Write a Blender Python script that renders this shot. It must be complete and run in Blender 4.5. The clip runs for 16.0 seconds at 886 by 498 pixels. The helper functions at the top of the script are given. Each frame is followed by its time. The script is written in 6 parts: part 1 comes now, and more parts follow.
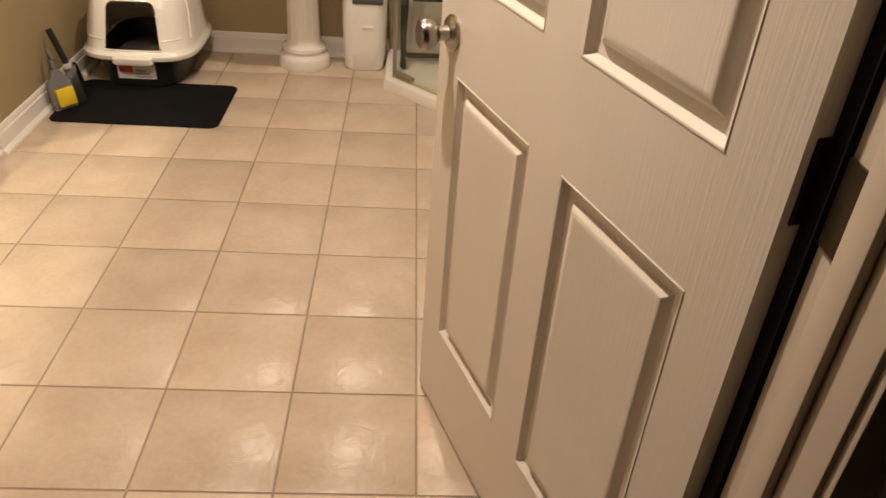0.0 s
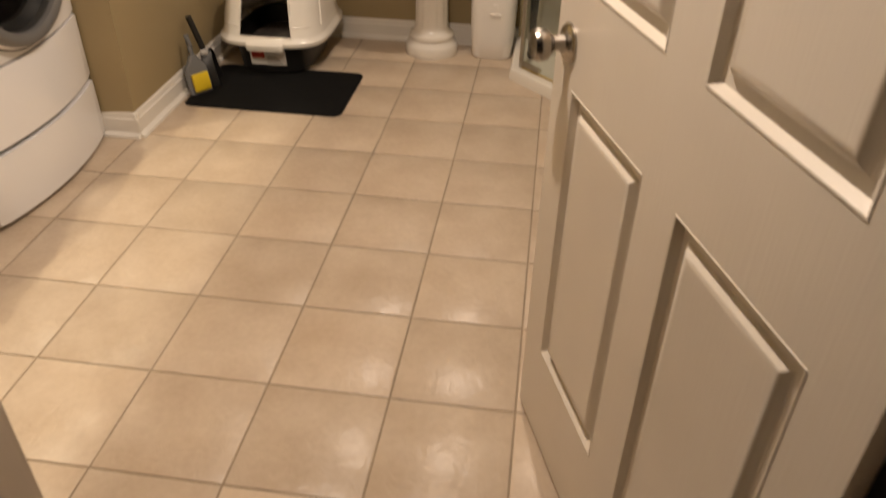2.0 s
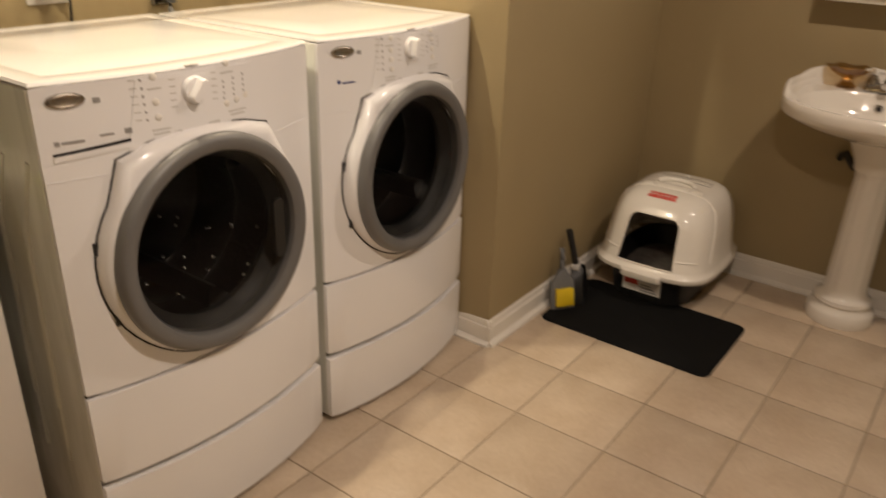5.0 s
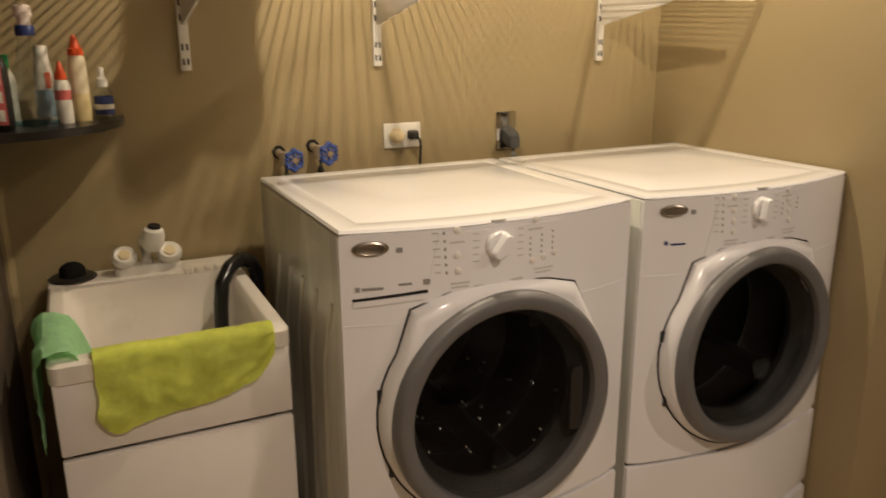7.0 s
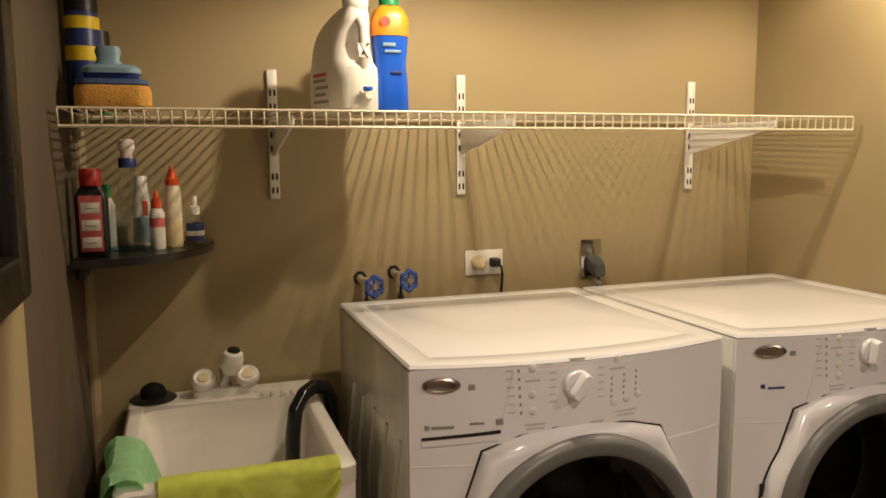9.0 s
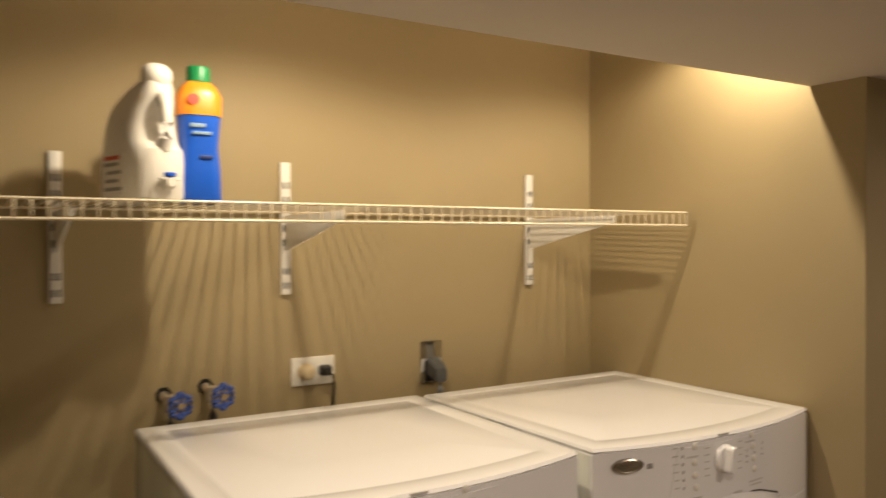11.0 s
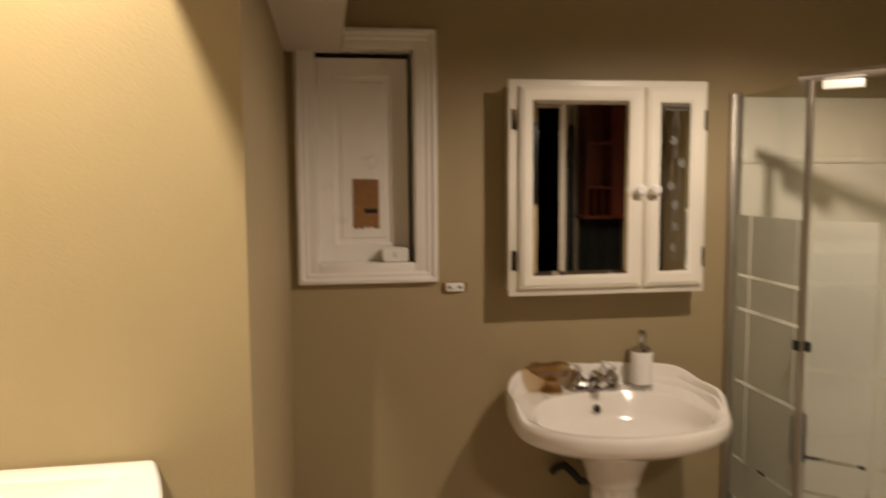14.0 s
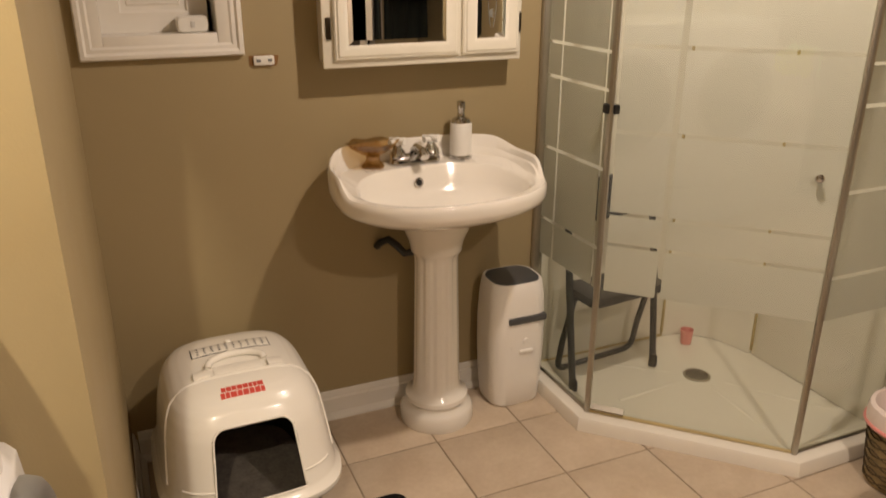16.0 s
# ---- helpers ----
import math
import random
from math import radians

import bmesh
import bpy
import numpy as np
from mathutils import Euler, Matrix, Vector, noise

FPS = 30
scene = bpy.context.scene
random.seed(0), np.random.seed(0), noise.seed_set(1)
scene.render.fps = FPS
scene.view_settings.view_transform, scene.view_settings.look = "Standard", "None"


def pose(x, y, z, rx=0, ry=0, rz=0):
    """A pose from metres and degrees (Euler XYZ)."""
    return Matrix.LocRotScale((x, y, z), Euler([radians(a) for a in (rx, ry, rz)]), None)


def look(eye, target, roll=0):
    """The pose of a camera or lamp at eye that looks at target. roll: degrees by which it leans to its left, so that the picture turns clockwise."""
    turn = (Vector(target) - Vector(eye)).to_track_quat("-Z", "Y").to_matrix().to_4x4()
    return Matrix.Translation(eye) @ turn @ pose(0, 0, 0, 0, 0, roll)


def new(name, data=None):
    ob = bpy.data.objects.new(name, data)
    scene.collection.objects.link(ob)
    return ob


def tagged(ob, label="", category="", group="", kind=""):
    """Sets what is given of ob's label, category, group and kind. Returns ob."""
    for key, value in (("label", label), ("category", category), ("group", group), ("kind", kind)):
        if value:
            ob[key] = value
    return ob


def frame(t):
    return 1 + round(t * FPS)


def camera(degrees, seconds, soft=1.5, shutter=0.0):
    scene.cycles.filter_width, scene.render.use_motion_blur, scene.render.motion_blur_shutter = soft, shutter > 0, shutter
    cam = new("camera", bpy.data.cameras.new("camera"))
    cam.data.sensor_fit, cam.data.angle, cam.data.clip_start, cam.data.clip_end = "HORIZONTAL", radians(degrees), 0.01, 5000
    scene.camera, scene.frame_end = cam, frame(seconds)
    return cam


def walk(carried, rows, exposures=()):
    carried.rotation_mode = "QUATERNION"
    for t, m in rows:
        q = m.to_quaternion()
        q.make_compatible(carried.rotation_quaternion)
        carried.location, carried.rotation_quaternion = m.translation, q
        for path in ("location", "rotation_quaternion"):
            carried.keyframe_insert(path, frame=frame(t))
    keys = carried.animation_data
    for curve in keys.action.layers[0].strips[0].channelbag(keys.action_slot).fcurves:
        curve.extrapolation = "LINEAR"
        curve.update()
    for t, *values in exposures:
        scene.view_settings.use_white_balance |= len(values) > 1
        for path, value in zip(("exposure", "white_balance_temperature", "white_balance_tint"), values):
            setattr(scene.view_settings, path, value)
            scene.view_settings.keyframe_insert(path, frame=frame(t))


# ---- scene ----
cam = camera(59.8, 16.0, shutter=0.5)
PATH = [
    (0, (-0.023, 0.005, 1.352), (0.093, 1.676, 0.259), 4.28),
    (0.5, (-0.005, -0.014, 1.344), (-0.007, 1.615, 0.183), 1.9),
    (1, (-0.007, 0.003, 1.343), (-0.11, 1.515, 0.039), 1.4),
    (1.5, (0.021, 0.036, 1.354), (-0.123, 1.557, 0.064), 0.96),
    (2, (0.017, 0.112, 1.376), (-0.189, 1.733, 0.223), 1.22),
    (2.5, (0.003, 0.216, 1.396), (-0.299, 1.885, 0.336), 1.9),
    (3, (0.039, 0.311, 1.396), (-0.497, 1.955, 0.391), 1.5),
    (3.2, (0.034, 0.348, 1.407), (-0.57, 1.973, 0.411), 3.0),
    (5.3, (-0.221, 0.596, 1.489), (-1.427, 1.992, 0.716), 1.2),
    (5.5, (-0.231, 0.649, 1.492), (-1.538, 1.973, 0.757), 1.0),
    (6, (-0.251, 0.712, 1.507), (-1.753, 1.857, 0.849), 0.5),
    (6.5, (-0.265, 0.748, 1.509), (-1.9, 1.728, 0.902), -0.7),
    (7, (-0.277, 0.763, 1.514), (-2.011, 1.601, 0.973), -0.3),
    (7.5, (-0.292, 0.78, 1.52), (-2.092, 1.51, 1.044), -0.4),
    (8, (-0.299, 0.788, 1.53), (-2.138, 1.475, 1.148), -0.1),
    (8.2, (-0.303, 0.786, 1.534), (-2.152, 1.465, 1.185), -0.1),
    (10.3, (-0.314, 0.867, 1.548), (-2.182, 1.578, 1.474), -0.7),
    (10.5, (-0.372, 0.838, 1.55), (-2.206, 1.632, 1.491), -0.6),
    (11, (-0.496, 0.915, 1.556), (-2.213, 1.941, 1.536), -0.2),
    (11.5, (-0.631, 1.065, 1.545), (-2.225, 2.271, 1.511), -0.2),
    (12, (-0.774, 1.184, 1.557), (-2.2, 2.586, 1.511), 1.0),
    (12.5, (-0.991, 1.224, 1.557), (-1.928, 2.991, 1.552), -0.0),
    (13, (-1.181, 1.33, 1.556), (-1.699, 3.261, 1.511), -0.4),
    (13.5, (-1.258, 1.423, 1.57), (-1.415, 3.415, 1.491), -0.6),
    (14, (-1.373, 1.486, 1.554), (-1.078, 3.455, 1.366), -0.4),
    (14.5, (-1.416, 1.508, 1.546), (-0.847, 3.396, 1.209), -0.1),
    (15, (-1.444, 1.517, 1.526), (-0.762, 3.342, 1.074), 0.2),
    (15.5, (-1.422, 1.522, 1.502), (-0.696, 3.294, 0.925), 0.4),
    (16, (-1.403, 1.572, 1.494), (-0.664, 3.287, 0.779), 0.1),
]
EXPOSURES = [(0.0, 0.82), (0.5, 0.5), (1.0, 0.28), (1.5, 0.32), (2.0, 0.52), (2.5, 0.57), (3.2, 0.33), (5.5, 0.0), (6.0, -0.1), (8.0, -0.52), (10.5, -0.5), (11.5, -0.72), (12.5, -0.76), (13.0, -0.42), (13.5, -0.02), (14.5, 0.38), (16.0, 0.62)]
walk(cam, [(t, look(eye, target, roll)) for t, eye, target, roll in PATH], EXPOSURES)

# ---- light ----
world = bpy.data.worlds.new("world")
world.use_nodes = True
scene.world = world
world.node_tree.nodes["Background"].inputs[0].default_value = (0.9, 0.8, 0.65, 1)
world.node_tree.nodes["Background"].inputs[1].default_value = 0.004


def can_light(name, x, y, z, watts, radius, colour, spread, blend):
    """A bulb in a ceiling can: its light falls in a wide cone."""
    data = bpy.data.lights.new(name, "SPOT")
    data.energy, data.shadow_soft_size, data.color = watts, radius, colour
    data.spot_size, data.spot_blend = radians(spread), blend
    ob = new(name, data)
    ob.location = (x, y, z)
    return ob


WARM = (1.0, 0.828, 0.595)
ROOM = (1.0, 0.810, 0.66)
can_light("alcove_bulb", -1.71, 1.48, 2.16, 40, 0.018, WARM, 160, 0.38)
can_light("alcove_bulb", -1.71, 2.44, 2.16, 29, 0.018, WARM, 160, 0.38)
can_light("ceiling_bulb", -0.26, 2.82, 2.17, 40, 0.03, ROOM, 160, 0.48)
can_light("ceiling_bulb", -0.34, 1.30, 2.17, 60, 0.03, ROOM, 150, 0.8)


# ---- materials ----
def nodes_of(name):
    m = bpy.data.materials.new(name)
    m.use_nodes = True
    return m, m.node_tree.nodes, m.node_tree.links, m.node_tree.nodes["Principled BSDF"]


def plain(name, colour, rough=0.5, metal=0.0, vary=0.08, scale=14, bump=0.0, bump_scale=300, coat=0.0, stretch=None, per_object=0.0, dirt=None):
    """A surface with grain at two scales; stretch pulls the grain along an axis."""
    m, n, l, b = nodes_of(name)
    tc = n.new("ShaderNodeTexCoord")
    mp = n.new("ShaderNodeMapping")
    l.new(tc.outputs["Object"], mp.inputs["Vector"])
    if stretch:
        mp.inputs["Scale"].default_value = stretch
    big, fine = n.new("ShaderNodeTexNoise"), n.new("ShaderNodeTexNoise")
    big.inputs["Scale"].default_value, fine.inputs["Scale"].default_value = scale * 0.2, scale
    big.inputs["Detail"].default_value, fine.inputs["Detail"].default_value = 3, 6
    for t in (big, fine):
        l.new(mp.outputs[0], t.inputs["Vector"])
    add = n.new("ShaderNodeMath")
    l.new(big.outputs["Fac"], add.inputs[0]), l.new(fine.outputs["Fac"], add.inputs[1])
    last = add.outputs[0]
    ramp = n.new("ShaderNodeMapRange")
    ramp.inputs["From Min"].default_value, ramp.inputs["From Max"].default_value = 0.6, 1.4
    ramp.inputs["To Min"].default_value, ramp.inputs["To Max"].default_value = 1 - vary, 1 + vary
    l.new(last, ramp.inputs["Value"])
    factor = ramp.outputs[0]
    if per_object:
        info = n.new("ShaderNodeObjectInfo")
        r2 = n.new("ShaderNodeMapRange")
        r2.inputs["To Min"].default_value, r2.inputs["To Max"].default_value = 1 - per_object, 1 + per_object
        l.new(info.outputs["Random"], r2.inputs["Value"])
        mul = n.new("ShaderNodeMath")
        mul.operation = "MULTIPLY"
        l.new(factor, mul.inputs[0]), l.new(r2.outputs[0], mul.inputs[1])
        factor = mul.outputs[0]
    mix = n.new("ShaderNodeVectorMath")
    mix.operation = "SCALE"
    mix.inputs[0].default_value = colour
    l.new(factor, mix.inputs["Scale"])
    col = mix.outputs[0]
    if dirt:
        spots = n.new("ShaderNodeTexNoise")
        spots.inputs["Scale"].default_value, spots.inputs["Detail"].default_value = dirt[1], 8
        l.new(mp.outputs[0], spots.inputs["Vector"])
        cut = n.new("ShaderNodeMapRange")
        cut.inputs["From Min"].default_value, cut.inputs["From Max"].default_value = dirt[2], dirt[2] + 0.15
        cut.inputs["To Max"].default_value = dirt[3]
        l.new(spots.outputs["Fac"], cut.inputs["Value"])
        blend = n.new("ShaderNodeMix")
        blend.data_type = "RGBA"
        l.new(cut.outputs[0], blend.inputs["Factor"]), l.new(col, blend.inputs[6])
        blend.inputs[7].default_value = (*dirt[0], 1)
        col = blend.outputs[2]
    l.new(col, b.inputs["Base Color"])
    rr = n.new("ShaderNodeMapRange")
    rr.inputs["From Min"].default_value, rr.inputs["From Max"].default_value = 0.6, 1.4
    rr.inputs["To Min"].default_value, rr.inputs["To Max"].default_value = rough * 0.85, min(1, rough * 1.15)
    l.new(last, rr.inputs["Value"]), l.new(rr.outputs[0], b.inputs["Roughness"])
    b.inputs["Metallic"].default_value = metal
    b.inputs["Coat Weight"].default_value = coat
    b.inputs["Coat Roughness"].default_value = 0.08
    if bump:
        bt = n.new("ShaderNodeTexNoise")
        bt.inputs["Scale"].default_value, bt.inputs["Detail"].default_value = bump_scale, 3
        l.new(mp.outputs[0], bt.inputs["Vector"])
        bp = n.new("ShaderNodeBump")
        bp.inputs["Strength"].default_value, bp.inputs["Distance"].default_value = bump, 0.003
        l.new(bt.outputs["Fac"], bp.inputs["Height"]), l.new(bp.outputs[0], b.inputs["Normal"])
    return m


def clear_glass(name, tint, gloss=0.045):
    m, n, l, b = nodes_of(name)
    out = n["Material Output"]
    tr, gl, mx = n.new("ShaderNodeBsdfTransparent"), n.new("ShaderNodeBsdfGlossy"), n.new("ShaderNodeMixShader")
    tr.inputs[0].default_value = (*tint, 1)
    gl.inputs["Roughness"].default_value = 0.02
    mx.inputs[0].default_value = gloss
    l.new(tr.outputs[0], mx.inputs[1]), l.new(gl.outputs[0], mx.inputs[2]), l.new(mx.outputs[0], out.inputs[0])
    return m


def frosted_glass(name, colour, see):
    """Etched glass: scatters on both sides, lets a little straight through."""
    m, n, l, b = nodes_of(name)
    out = n["Material Output"]
    di, tl, tr = n.new("ShaderNodeBsdfDiffuse"), n.new("ShaderNodeBsdfTranslucent"), n.new("ShaderNodeBsdfTransparent")
    a, c = n.new("ShaderNodeMixShader"), n.new("ShaderNodeMixShader")
    di.inputs[0].default_value = tl.inputs[0].default_value = (*colour, 1)
    a.inputs[0].default_value, c.inputs[0].default_value = 0.45, see
    l.new(di.outputs[0], a.inputs[1]), l.new(tl.outputs[0], a.inputs[2])
    l.new(a.outputs[0], c.inputs[1]), l.new(tr.outputs[0], c.inputs[2]), l.new(c.outputs[0], out.inputs[0])
    return m


def door_paint(name, colour):
    """White paint over a moulded wood grain that runs along z."""
    m, n, l, b = nodes_of(name)
    tc, mp = n.new("ShaderNodeTexCoord"), n.new("ShaderNodeMapping")
    mp.inputs["Scale"].default_value = (1, 1, 0.035)
    l.new(tc.outputs["Object"], mp.inputs["Vector"])
    t1, t2 = n.new("ShaderNodeTexNoise"), n.new("ShaderNodeTexNoise")
    t1.inputs["Scale"].default_value, t1.inputs["Detail"].default_value, t1.inputs["Distortion"].default_value = 260, 2, 0.6
    t2.inputs["Scale"].default_value = 6
    l.new(mp.outputs[0], t1.inputs["Vector"]), l.new(tc.outputs["Object"], t2.inputs["Vector"])
    r = n.new("ShaderNodeMapRange")
    r.inputs["To Min"].default_value, r.inputs["To Max"].default_value = 0.93, 1.05
    l.new(t2.outputs["Fac"], r.inputs["Value"])
    s = n.new("ShaderNodeVectorMath")
    s.operation = "SCALE"
    s.inputs[0].default_value = colour
    l.new(r.outputs[0], s.inputs["Scale"]), l.new(s.outputs[0], b.inputs["Base Color"])
    bp = n.new("ShaderNodeBump")
    bp.inputs["Strength"].default_value, bp.inputs["Distance"].default_value = 0.2, 0.002
    l.new(t1.outputs["Fac"], bp.inputs["Height"]), l.new(bp.outputs[0], b.inputs["Normal"])
    b.inputs["Roughness"].default_value = 0.29
    return m


def tile_glaze(name, colour):
    """Beige ceramic: cloudy mottling, a few brown flecks, a wavy satin glaze."""
    m, n, l, b = nodes_of(name)
    tc, info, off = n.new("ShaderNodeTexCoord"), n.new("ShaderNodeObjectInfo"), n.new("ShaderNodeVectorMath")
    off.operation = "SCALE"
    off.inputs[0].default_value = (31, 17, 5)
    l.new(info.outputs["Random"], off.inputs["Scale"])
    pos = n.new("ShaderNodeVectorMath")
    l.new(tc.outputs["Object"], pos.inputs[0]), l.new(off.outputs[0], pos.inputs[1])
    cloud, grain, wave = n.new("ShaderNodeTexNoise"), n.new("ShaderNodeTexNoise"), n.new("ShaderNodeTexNoise")
    for t, s, d in ((cloud, 7, 5), (grain, 60, 4), (wave, 20, 3)):
        t.inputs["Scale"].default_value, t.inputs["Detail"].default_value = s, d
        l.new(pos.outputs[0], t.inputs["Vector"])
    wave.inputs["Distortion"].default_value = 1.2
    ramp = n.new("ShaderNodeValToRGB")
    e = ramp.color_ramp.elements
    e[0].position, e[0].color = 0.3, (colour[0] * 0.84, colour[1] * 0.80, colour[2] * 0.76, 1)
    e[1].position, e[1].color = 0.7, (colour[0] * 1.07, colour[1] * 1.08, colour[2] * 1.1, 1)
    mixf = n.new("ShaderNodeMath")
    mixf.operation = "MULTIPLY_ADD"
    mixf.inputs[1].default_value = 0.3
    l.new(grain.outputs["Fac"], mixf.inputs[0])
    sub = n.new("ShaderNodeMath")
    sub.operation = "MULTIPLY"
    sub.inputs[1].default_value = 0.7
    l.new(cloud.outputs["Fac"], sub.inputs[0]), l.new(sub.outputs[0], mixf.inputs[2]), l.new(mixf.outputs[0], ramp.inputs[0])
    r2 = n.new("ShaderNodeMapRange")
    r2.inputs["To Min"].default_value, r2.inputs["To Max"].default_value = 0.93, 1.05
    l.new(info.outputs["Random"], r2.inputs["Value"])
    s = n.new("ShaderNodeVectorMath")
    s.operation = "SCALE"
    l.new(ramp.outputs[0], s.inputs[0]), l.new(r2.outputs[0], s.inputs["Scale"]), l.new(s.outputs[0], b.inputs["Base Color"])
    bp = n.new("ShaderNodeBump")
    bp.inputs["Strength"].default_value, bp.inputs["Distance"].default_value = 0.36, 0.007
    l.new(wave.outputs["Fac"], bp.inputs["Height"]), l.new(bp.outputs[0], b.inputs["Normal"])
    b.inputs["Roughness"].default_value = 0.32
    b.inputs["Specular IOR Level"].default_value = 0.45
    return m


WALL = plain("tan wall paint", (0.344, 0.272, 0.148), 0.62, vary=0.05, scale=5, bump=0.12, bump_scale=220)
# darker and browner than the tan wall paint, with a rough grain
DARKWALL = plain("rough dark brown wall", (0.088, 0.064, 0.040), 0.85, vary=0.22, scale=22, bump=0.6, bump_scale=90, stretch=(1, 1, 0.2))
CEIL = plain("ceiling paint", (0.56, 0.50, 0.42), 0.8, vary=0.04, scale=4, bump=0.15, bump_scale=160)
TILE = tile_glaze("beige floor tile", (0.60, 0.495, 0.375))
GROUT = plain("grey brown grout", (0.33, 0.26, 0.185), 0.9, vary=0.25, scale=9, bump=0.3)
TRIM = plain("white trim paint", (0.80, 0.77, 0.71), 0.35, vary=0.04, scale=8, dirt=((0.45, 0.38, 0.3), 9, 0.66, 0.35))
DOOR = door_paint("moulded white door paint", (0.72, 0.66, 0.57))
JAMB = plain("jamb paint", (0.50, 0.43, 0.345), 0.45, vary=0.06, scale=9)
ENAMEL = plain("white appliance enamel", (0.84, 0.84, 0.85), 0.2, vary=0.02, scale=3, coat=0.3)
# dust streaks, plus shade and dark reflections put into the grey-green colour
SIDESHADE = plain("streaked enamel side with painted shade", (0.66, 0.67, 0.62), 0.2, vary=0.2, scale=16, stretch=(1, 1, 0.12), coat=0.2, dirt=((0.28, 0.28, 0.22), 9, 0.5, 0.55))
SILVER = plain("grey satin plastic", (0.15, 0.148, 0.145), 0.42, metal=0.1, vary=0.03)
DARKGLASS = clear_glass("smoked door glass", (0.60, 0.60, 0.59), 0.016)
GLINT = plain("bright steel for drum glints", (0.75, 0.74, 0.72), 0.2, metal=1, vary=0.05)
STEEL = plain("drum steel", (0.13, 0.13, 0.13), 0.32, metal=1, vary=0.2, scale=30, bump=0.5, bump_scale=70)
GASKET = plain("grey door gasket rubber", (0.035, 0.035, 0.036), 0.5, vary=0.15)
CHROME = plain("chrome", (0.58, 0.57, 0.56), 0.08, metal=1, vary=0.03)
NICKEL = plain("satin nickel", (0.35, 0.32, 0.28), 0.24, metal=1, vary=0.06)
ALU = plain("brushed aluminium", (0.47, 0.44, 0.38), 0.40, metal=1, vary=0.08, scale=60, stretch=(1, 1, 0.05))
BRONZE = plain("dark bronze", (0.05, 0.035, 0.02), 0.4, metal=0.8, vary=0.3)
BLACKP = plain("black plastic", (0.012, 0.012, 0.012), 0.42, vary=0.2)
HOSE = plain("shiny black hose", (0.012, 0.012, 0.012), 0.16, vary=0.2)
# near-black colour that stands for the shade inside gaps, slots and holes
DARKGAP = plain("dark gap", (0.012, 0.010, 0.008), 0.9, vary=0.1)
RUBBER = plain("black rubber mat", (0.008, 0.008, 0.008), 0.95, vary=0.25, scale=40, bump=0.5, bump_scale=400)
RUBBER.node_tree.nodes["Principled BSDF"].inputs["Specular IOR Level"].default_value = 0.12
GREYP = plain("dark grey plastic", (0.07, 0.072, 0.075), 0.45, vary=0.1)
MIDGREY = plain("grey plastic", (0.17, 0.175, 0.18), 0.45, vary=0.1)
WHITEP = plain("white plastic", (0.78, 0.76, 0.71), 0.32, vary=0.03, scale=6)
LIDP = plain("pearly white plastic", (0.86, 0.83, 0.77), 0.24, vary=0.03, scale=6, coat=0.3)
TUBP = plain("cream tub plastic", (0.76, 0.72, 0.66), 0.38, vary=0.08, scale=6, dirt=((0.45, 0.40, 0.3), 7, 0.6, 0.4))
LAMIN = plain("white cabinet laminate", (0.76, 0.73, 0.69), 0.35, vary=0.03)
PORCELAIN = plain("white porcelain", (0.84, 0.80, 0.73), 0.1, vary=0.02, scale=3, coat=0.5)
CREAM = plain("cream cabinet paint", (0.80, 0.76, 0.65), 0.35, vary=0.05, scale=9, dirt=((0.5, 0.4, 0.25), 14, 0.68, 0.4))
MIRROR = plain("mirror silver", (0.86, 0.87, 0.86), 0.01, metal=1, vary=0.01)
ETCH = plain("etched glass", (0.22, 0.22, 0.20), 0.5, vary=0.1)
GLASS = clear_glass("clear glass", (0.89, 0.91, 0.87))
BOTTLEP = clear_glass("clear bottle plastic", (0.91, 0.94, 0.93), 0.08)
FROST = frosted_glass("frosted glass", (0.80, 0.78, 0.735), 0.10)
ACRYL = plain("white acrylic", (0.80, 0.76, 0.68), 0.22, vary=0.03, scale=4)
SEAL = plain("yellowed sealant", (0.46, 0.36, 0.17), 0.5, vary=0.2)
WIRE = plain("cream coated wire", (0.74, 0.66, 0.50), 0.4, vary=0.05)
WHITEM = plain("white coated steel", (0.74, 0.72, 0.68), 0.35, vary=0.05)
BLUEW = plain("blue valve paint", (0.03, 0.07, 0.30), 0.4, vary=0.15)
BRASS = plain("dull brass", (0.42, 0.32, 0.18), 0.4, metal=0.9, vary=0.2)
PIPE = plain("pale pipe metal", (0.55, 0.48, 0.37), 0.4, metal=0.5, vary=0.2)
IVORY = plain("ivory plastic", (0.72, 0.60, 0.38), 0.4, vary=0.05)
LIME = plain("lime microfibre", (0.86, 0.93, 0.20), 0.95, vary=0.14, scale=50, bump=0.6, bump_scale=500)
MINT = plain("mint microfibre", (0.50, 0.84, 0.50), 0.95, vary=0.14, scale=50, bump=0.6, bump_scale=500)
BLACKW = plain("black painted wood", (0.012, 0.010, 0.009), 0.3, vary=0.25, scale=12)
MAHOG = plain("red brown wood", (0.17, 0.035, 0.016), 0.35, vary=0.25, scale=20, stretch=(1, 1, 0.08))
BLUEB = plain("blue bottle plastic", (0.01, 0.10, 0.62), 0.3, vary=0.06)
BINP = plain("warm white bin plastic", (0.86, 0.83, 0.78), 0.3, vary=0.03, scale=6)
TIPC = plain("red-orange cap plastic", (0.70, 0.085, 0.02), 0.35, vary=0.05)
ORANGE = plain("orange plastic", (0.80, 0.27, 0.015), 0.35, vary=0.05)
GREENC = plain("green cap", (0.01, 0.22, 0.07), 0.4, vary=0.05)
REDC = plain("red plastic", (0.34, 0.016, 0.012), 0.4, vary=0.06)
REDINK = plain("red print", (0.62, 0.07, 0.05), 0.5, vary=0.05)
DARKINK = plain("grey print", (0.29, 0.28, 0.27), 0.6, vary=0.05)
